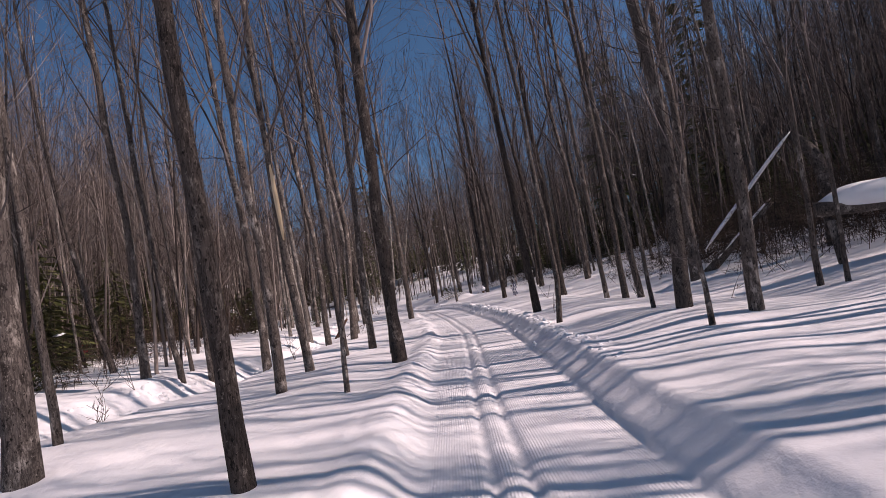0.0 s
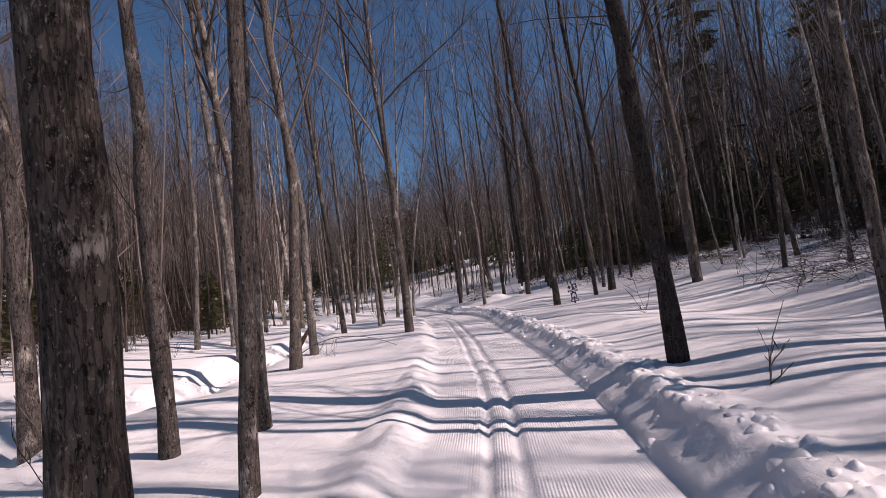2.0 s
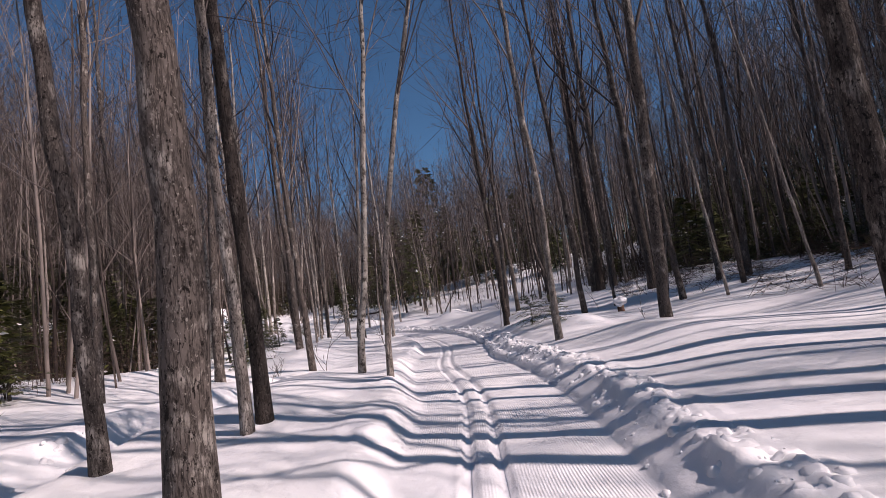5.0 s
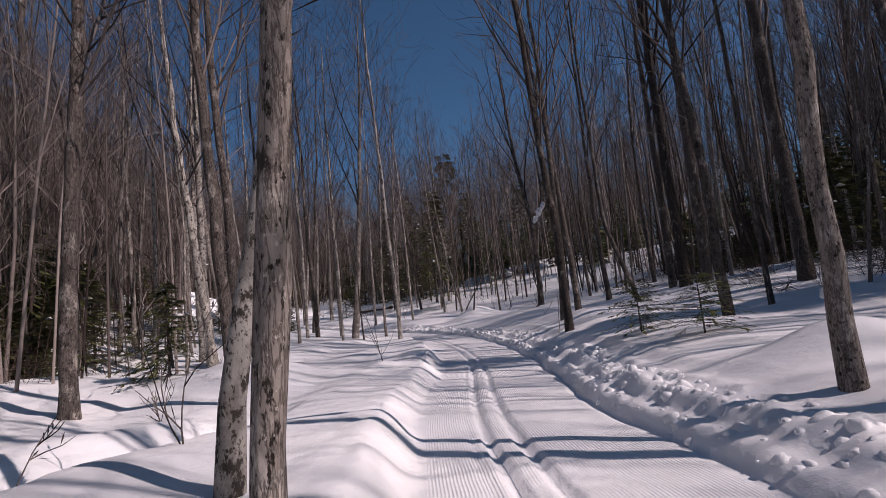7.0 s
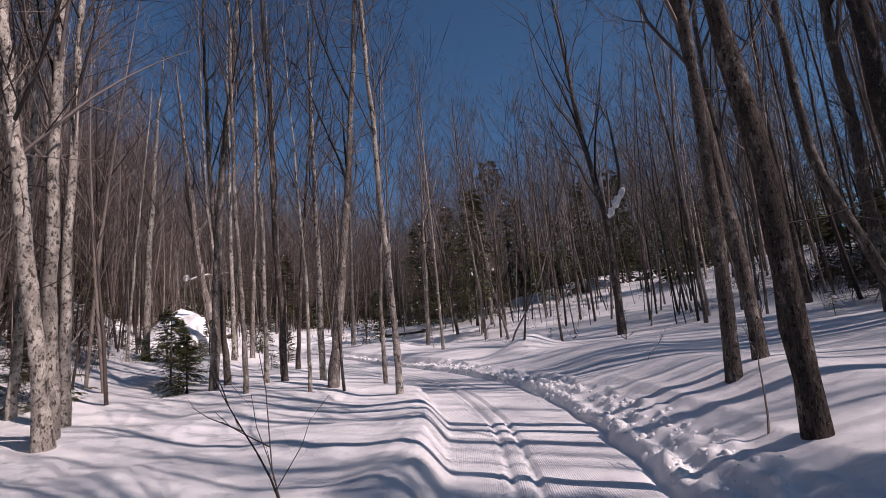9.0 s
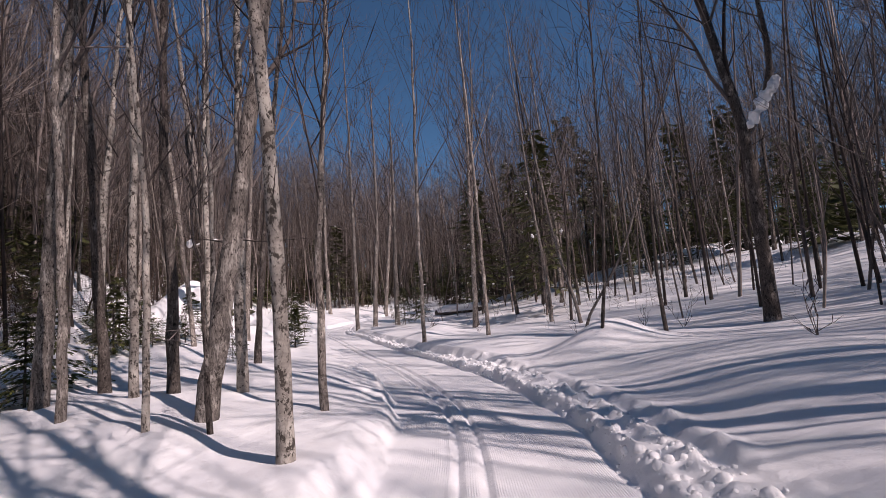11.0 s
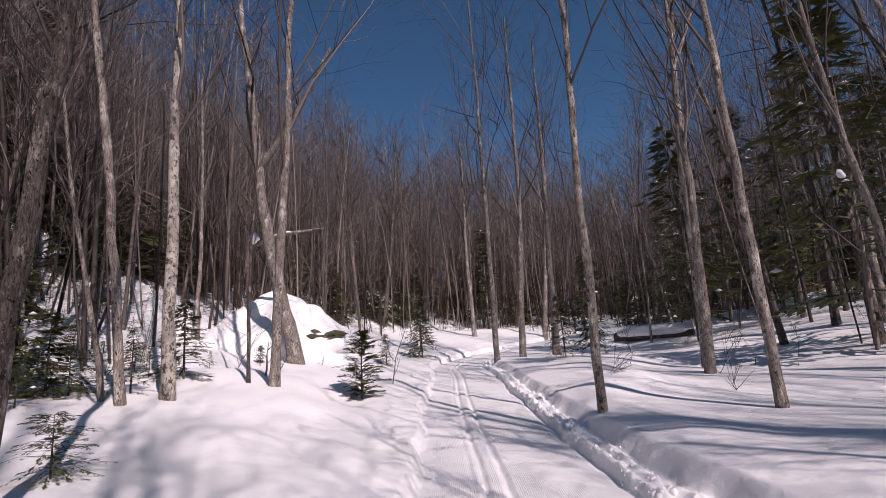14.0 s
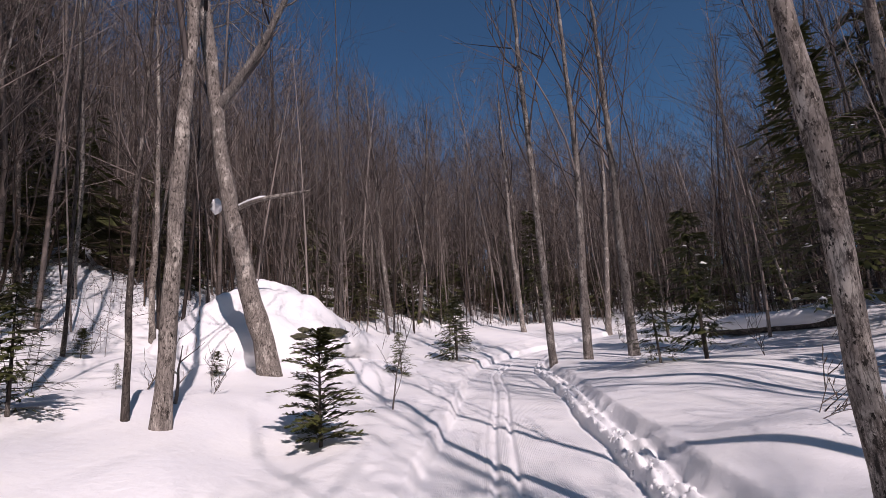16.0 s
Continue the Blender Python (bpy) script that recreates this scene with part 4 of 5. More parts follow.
def wood(name, feet, seed, label, sides, limbs, twigs, tall=(9, 15), girth=(0.05, 0.12), limb_w=0.014, twig_w=0.008, low=0.2, rise=(0.6, 3.5), mat=None, sway=0.05):
    """Slim bare trees too many to tell apart, in one mesh: tapered trunks, steep limbs and twigs."""
    rg = np.random.RandomState(seed)
    n = len(feet)
    H, r = rg.uniform(*tall, n), rg.uniform(*girth, n)
    lean = rg.normal(0, sway, (n, 2)) * H[:, None]
    bow = rg.normal(0, 5 * sway, (n, 2))
    levels = np.array([0, 0.3, 0.6, 1.0])
    width = np.array([1.0, 0.78, 0.5, 0.08])
    axis = np.stack([np.concatenate([feet[:, :2] + lean * g ** 1.3 + bow * math.sin(math.pi * g), (feet[:, 2] + g * H - 0.2)[:, None]], 1) for g in levels], 1)
    ang = np.arange(sides) * 2 * math.pi / sides
    circle = np.stack([np.cos(ang), np.sin(ang), 0 * ang], 1)
    rings = axis[:, :, None] + (r[:, None] * width)[:, :, None, None] * circle[None, None]
    verts = [rings.reshape(-1, 3)]
    base = np.arange(n)[:, None, None] * len(levels) * sides
    i, j = np.arange(len(levels) - 1)[None, :, None] * sides, np.arange(sides)[None, None]
    j2 = (j + 1) % sides
    quads = [np.stack([base + i + j, base + i + j2, base + i + sides + j2, base + i + sides + j], -1).reshape(-1, 4)]
    top = n * len(levels) * sides

    def along(t, g):
        k = np.clip(np.searchsorted(levels, g) - 1, 0, 2)
        u = ((g - levels[k]) / (levels[k + 1] - levels[k]))[:, None]
        return axis[t, k] * (1 - u) + axis[t, k + 1] * u

    t = np.repeat(np.arange(n), limbs)
    g = low + (0.97 - low) * rg.rand(len(t)) ** 0.9
    p = along(t, g)
    a = rg.uniform(0, 2 * math.pi, len(t))
    way = np.stack([np.cos(a), np.sin(a), rg.uniform(*rise, len(t))], 1)
    way /= np.linalg.norm(way, axis=1)[:, None]
    ln = H[t] * rg.uniform(0.1, 0.26, len(t)) * (1.25 - 0.75 * g)
    q = p + way * ln[:, None]
    verts.append(blades(p, q, limb_w * (1.5 - g), rg))
    t2 = np.repeat(np.arange(len(t)), twigs)
    u = rg.uniform(0.2, 1, len(t2))[:, None]
    p2 = p[t2] * (1 - u) + q[t2] * u
    w2 = way[t2] * 0.8 + rg.normal(0, 0.45, (len(t2), 3)) + (0, 0, 0.2)
    verts.append(blades(p2, p2 + w2 * (ln[t2] * rg.uniform(0.3, 0.75, len(t2)))[:, None], twig_w + 0 * ln[t2], rg))
    m = len(t) + len(t2)
    quads.append(top + np.arange(m * 4).reshape(m, 4))
    return tagged(quad_object(name, np.concatenate(verts), np.concatenate(quads), mat or TWIGS), label, "trees", kind="stuff")


def scattered(count, x0, x1, y0, y1, near, far, seed, in_open=False):
    """Random feet in a stretch of land, so far from the trail's first eighty metres."""
    rg = np.random.RandomState(seed)
    on = (TS > -2) & (TS < 80)
    tx, ty = TX[on][::8], TY[on][::8]
    xy = np.stack([rg.uniform(x0, x1, count * 6), rg.uniform(y0, y1, count * 6)], 1)
    gap = np.sqrt(((xy[:, :1] - tx) ** 2 + (xy[:, 1:] - ty) ** 2).min(1))
    stand_xy = np.array(STANDING)
    free = ((xy[:, :1] - stand_xy[:, 0]) ** 2 + (xy[:, 1:] - stand_xy[:, 1]) ** 2).min(1) > 0.4
    along, across = station(xy[:, 0], xy[:, 1])
    far_off = (np.abs(across) > 2.6) & ((across < 0) | in_open | (gap > knots(along, "-5:9 6:10.5 14:12.5 28:12.5 36:11.5 44:9 55:5.5 60:0")))
    airy = (across < 0) | (along < 46) | (along > 88) | (rg.rand(len(xy)) < 0.4)
    xy = xy[(gap > near) & (gap < far) & free & far_off & airy][:count]
    return np.column_stack([xy, height(xy[:, 0], xy[:, 1])])


wood("underwood", scattered(1150, -45, 28, 3, 92, 8.0, 20, 31), 32, "thin bare poles and saplings crowding the snowy wood", 4, 13, 8, (5, 15), (0.02, 0.065), 0.011, 0.005)
wood("distant_wood", scattered(1900, -75, 62, -2, 118, 20, 48, 33), 34, "dense distant bare hardwood forest on snowy slopes", 3, 12, 11, (11, 19), (0.05, 0.11), 0.02, 0.011, rise=(0.4, 2.8))
wood("far_wood", scattered(1050, -110, 90, 10, 165, 46, 85, 35), 36, "far bare hardwood forest closing the horizon", 3, 12, 7, (10, 17), (0.07, 0.14), 0.04, 0.03)
wood("hillside_thicket", scattered(260, 9, 50, 4, 62, 20, 42, 39), 40, "dense dark thicket of bare poles on the slope", 3, 12, 6, (4, 11), (0.03, 0.08), 0.02, 0.013, 0.08)
wood("leaning_thicket", scattered(380, -62, -14, 40, 100, 11, 40, 43), 44, "dense bare thicket climbing the snowy slope", 3, 18, 9, (3, 9), (0.02, 0.05), 0.012, 0.008, 0.08, (0.0, 1.6))
wood("slope_wood", scattered(620, -70, -16, 40, 110, 10, 42, 91), 92, "tall bare hardwoods crowding the snowy slope", 4, 20, 12, (12, 20), (0.05, 0.11), 0.016, 0.009, rise=(0.3, 2.4), sway=0.085)
wood("dead_spruces", scattered(330, -62, -16, 42, 92, 9.0, 28, 95), 96, "dead brown spruces with bare level boughs on the slope", 4, 34, 6, (2.5, 7), (0.02, 0.05), 0.008, 0.005, 0.03, (-0.3, 0.2), DEAD_BRUSH)


def brush(name, feet, seed, label, tall=(0.4, 2.4)):
    """Knee- to head-high tangles of bare stems with fine side twigs."""
    rg = np.random.RandomState(seed)
    t = np.repeat(np.arange(len(feet)), 5)
    p = feet[t] + np.concatenate([rg.normal(0, 0.25, (len(t), 2)), np.full((len(t), 1), -0.05)], 1)
    q = p + np.concatenate([rg.normal(0, 0.4, (len(t), 2)), rg.uniform(*tall, (len(t), 1))], 1)
    t2 = np.repeat(np.arange(len(t)), 10)
    u = rg.uniform(0.15, 1, (len(t2), 1))
    p2 = p[t2] * (1 - u) + q[t2] * u
    q2 = p2 + rg.normal(0, 0.3, (len(t2), 3)) * (1, 1, 0.35) * (1.25 - 0.7 * u)
    v = np.concatenate([blades(p, q, np.full(len(p), 0.006), rg), blades(p2, q2, np.full(len(p2), 0.004), rg)])
    return tagged(quad_object(name, v, np.arange(len(v)).reshape(-1, 4), DEAD_BRUSH), label, "brush", kind="stuff")


brush("undergrowth", scattered(1500, -50, 28, 4, 95, 9.5, 32, 41), 42, "tangled bare undergrowth poking through the snow")

_rf = np.random.RandomState(97)
_fx, _fy = _rf.uniform(6.6, 13.5, 260), _rf.uniform(8.6, 17.0, 260)
_keep = (_fx < 0.95 * _fy + 1) & (_fx > 5.6 + 0.1 * _fy)
brush("fallen_tangle", np.column_stack([_fx, _fy, height(_fx, _fy)])[_keep], 98, "dark tangle of dead brush round the fallen trees")


def thicket(name, feet, seed, label, tall):
    """Young conifers too many to tell apart: whorls of drooping needled sprays in one mesh."""
    rg = np.random.RandomState(seed)
    n, per = len(feet), 230
    H = rg.uniform(*tall, n)
    t = np.repeat(np.arange(n), per)
    g = 0.04 + 0.94 * rg.rand(len(t)) ** 1.25
    a = rg.uniform(0, 2 * math.pi, len(t))
    reach = 0.30 * H[t] * (1 - g) ** 0.8 * rg.uniform(0.5, 1.1, len(t)) + 0.08
    out = np.stack([np.cos(a), np.sin(a), 0 * a], 1)
    p = feet[t] + np.stack([0 * a, 0 * a, g * H[t]], 1) + out * (reach * 0.1)[:, None]
    q = feet[t] + out * reach[:, None] + np.stack([0 * a, 0 * a, g * H[t] - reach * rg.uniform(0.05, 0.5, len(t))], 1)
    side = np.stack([-out[:, 1], out[:, 0], rg.normal(0, 0.5, len(t))], 1) * (reach * rg.uniform(0.05, 0.11, len(t)))[:, None]
    m = p * 0.4 + q * 0.6
    v = np.stack([p, m + side, q, m - side], 1).reshape(-1, 3)
    ob = quad_object(name, v, np.arange(len(v)).reshape(-1, 4), NEEDLES)
    return tagged(ob, label, "conifers", kind="stuff")


thicket("roadside_spruces", scattered(110, 5, 26, 8, 62, 8.0, 17, 81), 82, "low ragged spruces in the brush on the sunny slope", (0.6, 2.2))
thicket("hill_spruces", scattered(100, 5, 48, 12, 75, 16, 36, 83), 84, "dark spruces crowding the slope between bare trunks", (2.0, 6.0))
thicket("hollow_spruces", scattered(260, -40, -8, 10, 48, 13, 30, 85), 86, "dark spruces crowding the hollow between bare trunks", (1.5, 5.5))
brush("snow_tufts", scattered(170, 3, 14, 14, 44, 6.0, 14, 93, True), 94, "low bare tufts of brush poking out of open snow", (0.2, 0.8))
brush("slope_undergrowth", scattered(900, 4, 32, 6, 60, 7.5, 20, 87), 88, "brown bare brush standing in the snow of the slope")
brush("hollow_undergrowth", scattered(900, -40, -6, 8, 46, 9.5, 24, 89), 90, "brown bare brush standing in the snow of the hollow")
thicket("spruce_thicket", scattered(480, -70, 50, 6, 110, 20, 45, 51), 52, "dark young spruces crowded between the bare trees", (2.5, 7.5))
thicket("young_spruces", scattered(170, -36, -8, 5, 42, 14, 27, 59), 60, "dark young spruces at the edge of the old trench", (0.8, 2.8))
thicket("slope_spruces", scattered(130, -62, -22, 44, 84, 11, 30, 55), 56, "dark young spruces crowding the slope above the boulder", (2.0, 6.5))
brush("slope_brush", scattered(620, -60, -14, 42, 84, 7.5, 26, 57), 58, "dead brown brush tangled on the snowy slope")
thicket("far_spruces", scattered(330, -110, 80, 15, 160, 42, 85, 53), 54, "dark conifers standing in the far forest", (5, 12))

# ---- firs and spruces ----
FIR_WORDS = "young dark green fir with drooping needled branches in snow"
fir_kinds = [fir(1.3, 1, 0.46, 26, shoot=0.1, taper=0.5, lift=0.34), fir(1.9, 2, 0.55, 8), fir(3.0, 3, 0.44, 8, 0.1), fir(2.4, 4, 0.5, 6, 0.5), fir(5.5, 5, 0.33, 9, 0.15, 0.22), fir(9.0, 6, 0.3, 9, 0.28, 0.2, name="spruce"), fir(1.1, 8, 0.95, 16, 0.3, 0.1, taper=0.3), fir(12.0, 9, 0.2, 9, 0.5, 0.22, name="spruce")]
FIR_H = [1.3, 1.9, 3.0, 2.4, 5.5, 9.0, 1.1, 12.0]
used_kinds = set()


def plant(kind, x, y, h, turn, label=FIR_WORDS, lean=0.0):
    k = h / FIR_H[kind]
    m = pose(x, y, ground_at(x, y), lean, 0, turn) @ Matrix.Diagonal((k, k, k, 1))
    if kind in used_kinds:
        ob = copy_thing(fir_kinds[kind], m)
    else:
        ob = fir_kinds[kind]
        ob.matrix_basis = m
        used_kinds.add(kind)
    return tagged(ob, label, "spruce" if kind in (5, 7) else "fir", "firs of the wood")


plant(0, -17.6, 51.9, 1.5, 20, "small bushy green fir beside the trail in snow")
plant(1, -26.2, 61.1, 2.4, 60)
for fx, fy, fh, kind, turn in ((-18.0, 47.5, 1.1, 3, 40), (-19.4, 48.7, 1.3, 1, 70), (-20.3, 47.4, 1.6, 3, 10), (-17.0, 44.8, 1.3, 1, 150), (-21.6, 49.9, 1.0, 3, 220), (-15.9, 45.0, 0.9, 3, 300)):
    plant(kind, fx, fy, fh, turn, "low ragged fir half buried in snow")
plant(3, -17.3, 46.0, 1.7, 0, "low fir with thin drooping branches in snow")
plant(1, -18.9, 46.0, 1.7, 0, "low fir with thin drooping branches in snow")
plant(3, -15.2, 43.4, 1.4, 90, "low fir with thin drooping branches in snow")
plant(6, -0.15, 32.1, 0.8, 15, "half-dead low fir with sparse needles in snow")
plant(6, 0.35, 30.7, 1.0, 140, "half-dead low fir with sparse needles in snow")
for fx, fy, fh, kind, turn in ((-15.3, 35.3, 3.0, 2, 10), (-13.2, 41.4, 1.2, 1, 50), (-14.5, 42.1, 1.7, 1, 200), (-8.38, 24.13, 1.15, 3, 80), (-8.3, 24.0, 0.8, 3, 0), (-10.5, 26.0, 2.2, 2, 120),
                               (-23.0, 51.8, 0.45, 0, 33), (-24.0, 49.4, 0.5, 0, 70), (-27.7, 48.3, 1.3, 1, 15), (-18.5, 46.4, 1.1, 1, 200), (-20.6, 46.4, 1.6, 3, 90)):
    plant(kind, fx, fy, fh, turn)
for fx, fy, fh, kind, turn in ((-19.6, 48.1, 1.4, 3, 10), (-29.4, 63.7, 2.6, 2, 60), (-16.9, 59.2, 2.0, 2, 140), (-16.4, 60.2, 3.4, 4, 10), (2.4, 44.0, 1.2, 3, 30), (4.5, 40.5, 1.0, 3, 220), (-22.6, 56.3, 0.9, 1, 0)):
    plant(kind, fx, fy, fh, turn)
for fx, fy, fh, kind, turn in ((-17.3, 45.5, 0.9, 6, 20), (-18.4, 46.7, 1.1, 6, 200), (-20.0, 45.9, 1.2, 6, 80), (-14.2, 46.2, 0.8, 6, 130), (-21.5, 48.2, 0.9, 6, 300), (-9.0, 32.4, 1.5, 1, 40), (-22.6, 47.2, 1.2, 6, 10)):
    plant(kind, fx, fy, fh, turn, "low spreading fir with sparse needled branches in snow")
for fx, fy, fh, turn in ((7.2, 29.5, 0.7, 10), (8.6, 31.4, 0.9, 80), (6.4, 33.2, 0.6, 150), (9.5, 27.2, 1.0, 220), (6.8, 24.6, 0.6, 300), (5.4, 38.5, 0.8, 40)):
    plant(6, fx, fy, fh, turn, "low spreading fir with sparse needled branches in snow")
plant(5, -9.4, 60.3, 9.4, 10, "tall dark spruce with layered drooping branches")
plant(5, -14.8, 65.1, 8.3, 130, "tall dark spruce with layered drooping branches")
for fx, fy, fh in ((12.4, 32.0, 14.5), (18.5, 31.0, 13.0)):
    plant(7, fx, fy, fh, 57 * fh, "tall dark conifer on the slope among bare trees")
for fx, fy, fh in ((-11.8, 66.5, 6.8), (-17.6, 69.5, 6.0)):
    plant(5, fx, fy, fh, 40 * fh, "dark spruce with layered drooping branches")
plant(5, -14.6, 97.6, 20.0, 80, "very tall spruce rising over the far wood")
rng = np.random.RandomState(77)
for s0, s1, d0, d1, count, kinds in ((3, 40, -26, -8.5, 36, (1, 2, 2, 3, 4)), (8, 50, 13, 30, 15, (1, 3, 3, 2)), (33, 47, 10, 20, 13, (2, 3, 4, 2)), (40, 60, -24, -9, 24, (0, 1, 3, 2, 4)),
                                     (56, 92, -34, -10, 42, (2, 4, 4, 5, 3)), (58, 92, 10, 32, 26, (4, 5, 5, 3, 2)), (76, 100, -12, 12, 10, (2, 4, 5, 3))):
    for _ in range(count):
        for _ in range(30):
            s, d = rng.uniform(s0, s1), rng.uniform(d0, d1)
            x, y = off_trail(s, d)
            if clear_of_path(x, y, 0.3) and abs(station(x, y)[1][0]) > 2.5:
                break
        kind = kinds[rng.randint(len(kinds))]
        plant(kind, x, y, FIR_H[kind] * rng.uniform(0.65, 1.2), rng.uniform(0, 360), lean=rng.normal(0, 2))
        STANDING.append((x, y))

# ---- single things ----
def lumpy(radii, seed, rough=0.12, rings=14, sectors=22, flat_below=None):
    """A rounded, uneven lump as a bmesh."""
    bm = bmesh.new()
    bmesh.ops.create_uvsphere(bm, u_segments=sectors, v_segments=rings, radius=1)
    off = Vector((seed * 3.1, seed * 1.7, seed * 0.9))
    for v in bm.verts:
        k = 1 + rough * noise.noise(v.co * 1.6 + off) + rough * 0.4 * noise.noise(v.co * 5 + off)
        v.co = Vector((v.co.x * radii[0] * k, v.co.y * radii[1] * k, v.co.z * radii[2] * k))
        if flat_below is not None and v.co.z < flat_below:
            v.co.z = flat_below
    for fc in bm.faces:
        fc.smooth = True
    return bm


def log_part(name, pts, radii, mat, parent, sides=11, label=""):
    t = Tubes()
    t.add(bend_path(pts, 12), np.interp(np.linspace(0, 1, 12), np.linspace(0, 1, len(radii)), radii), sides)
    v = np.array(t.v)
    v += np.random.RandomState(len(v)).normal(0, min(radii) * 0.05, v.shape)
    k = len(t.v) // sides
    t.f += [tuple(range(sides - 1, -1, -1)), tuple(range((k - 1) * sides, k * sides))]
    return mesh_object(name, v.tolist(), t.f, mat, parent, label)


def snow_strip(pts, radius, width, thick, parent, seed):
    """Snow lying along the top of a log."""
    q = bend_path(pts, 22)
    way = np.gradient(q, axis=0)
    side = np.cross(way, (0, 0, 1))
    side /= np.linalg.norm(side, axis=1)[:, None] + 1e-9
    rg = np.random.RandomState(seed)
    prof = [(-0.85, -0.35), (-1.05, 0.25), (-0.7, 0.85), (0, 1.08), (0.7, 0.82), (1.05, 0.22), (0.85, -0.35)]
    v, f = [], []
    for i in range(22):
        e = min(1, 0.2 + 0.8 * math.sin(min(1, min(i, 21 - i) / 4) * math.pi / 2)) * rg.uniform(0.92, 1.08)
        for a, b in prof:
            v.append((q[i] + side[i] * a * width * e + np.array([0, 0, radius * 0.55 + b * thick * e])).tolist())
    for i in range(21):
        for j in range(6):
            f.append((7 * i + j, 7 * i + j + 1, 7 * i + j + 8, 7 * i + j + 7))
        f.append((7 * i + 6, 7 * i, 7 * i + 7, 7 * i + 13))
    f += [tuple(range(6, -1, -1)), tuple(range(147, 154))]
    return mesh_object("snow_cap", v, f, SNOW, parent, "white snow lying along the top")


# snow-covered boulder with a dark rocky patch
bx, by = -25.95, 53.85
boulder = new("boulder")
boulder.location = (bx, by, ground_at(bx, by))
cover = lumpy((1.5, 2.0, 1.6), 2, 0.2, 34, 48, -1.5)
for v in cover.verts:
    flare = 1 + 0.55 * max(0.0, 0.9 - v.co.z)
    v.co.x, v.co.y = v.co.x * flare, v.co.y * flare
part("snow_cover", cover, SNOW, boulder)
rock = lumpy((0.4, 0.62, 0.2), 5, 0.9, 20, 30)
bmesh.ops.translate(rock, vec=(2.0, 0.6, -0.1), verts=rock.verts)
part("rock_face", rock, ROCK, boulder, "dark mossy rock showing through the snow")
tagged(boulder, "large rounded boulder buried under smooth white snow", "boulder")

# trail sign with four plates on a low post
sx, sy = 2.9, 21.62
sign = new("trail_sign")
sign.location = (sx, sy, ground_at(sx, sy))
sign.rotation_euler = (0, radians(-6), radians(4))
sign.scale = (0.82, 0.82, 0.82)
post = bmesh.new()
bmesh.ops.create_cube(post, size=1)
bmesh.ops.scale(post, vec=(0.05, 0.04, 1.1), verts=post.verts)
bmesh.ops.translate(post, vec=(0, 0.03, 0.25), verts=post.verts)
bmesh.ops.bevel(post, geom=post.edges[:], offset=0.006, segments=1, affect="EDGES")
part("post", post, ROTTEN, sign)


def plate(name, x, z, w, h, mat, marks, label):
    bm = bmesh.new()
    bmesh.ops.create_cube(bm, size=1)
    bmesh.ops.scale(bm, vec=(w, 0.008, h), verts=bm.verts)
    bmesh.ops.translate(bm, vec=(x, 0, z), verts=bm.verts)
    bmesh.ops.bevel(bm, geom=bm.edges[:], offset=0.003, segments=1, affect="EDGES")
    ob = part(name, bm, mat, sign, label)
    for mark_name, mark_mat, shape in marks:
        bm = bmesh.new()
        front = [bm.verts.new((x + a * w, -0.0075, z + b * h)) for a, b in shape]
        back = [bm.verts.new((x + a * w, -0.003, z + b * h)) for a, b in shape]
        n = len(shape)
        bm.faces.new(front)
        for i in range(n):
            bm.faces.new((front[i], back[i], back[(i + 1) % n], front[(i + 1) % n]))
        bmesh.ops.recalc_face_normals(bm, faces=bm.faces)
        part(mark_name, bm, mark_mat, ob)


ARROW = [(-0.12, -0.36), (0.12, -0.36), (0.12, 0.0), (0.3, 0.0), (0.0, 0.36), (-0.3, 0.0), (-0.12, 0.0)]
DIAMOND = [(0, -0.38), (0.36, 0), (0, 0.38), (-0.36, 0)]
HUT = [(-0.3, -0.36), (-0.09, -0.36), (-0.09, -0.1), (0.09, -0.1), (0.09, -0.36), (0.3, -0.36), (0.3, 0.08), (0.0, 0.38), (-0.3, 0.08)]
plate("diamond_plate", -0.095, 0.60, 0.17, 0.19, PAINT_WHITE, [("diamond", PAINT_BLACK, DIAMOND)], "white plate with a black diamond")
plate("arrow_plate", 0.09, 0.60, 0.17, 0.19, PAINT_NAVY, [("arrow", PAINT_WHITE, ARROW)], "navy plate with a white arrow")
plate("strip_plate", 0.0, 0.455, 0.35, 0.07, PAINT_NAVY, [("bar", PAINT_WHITE, [(-0.38, -0.2), (0.38, -0.2), (0.38, 0.2), (-0.38, 0.2)])], "narrow navy plate with a pale bar")
plate("hut_plate", 0.0, 0.29, 0.21, 0.22, PAINT_NAVY, [("hut", PAINT_WHITE, HUT)], "navy plate with a white hut shape")
plate("number_plate", 0.0, 0.12, 0.28, 0.10, PAINT_NAVY, [("bar", PAINT_WHITE, [(-0.4, -0.25), (-0.1, -0.25), (-0.1, 0.25), (-0.4, 0.25)]), ("bar", PAINT_WHITE, [(0.05, -0.25), (0.4, -0.25), (0.4, 0.25), (0.05, 0.25)])], "navy plate with two white bars")
tagged(sign, "small navy and white trail signs on a post in snow", "sign")

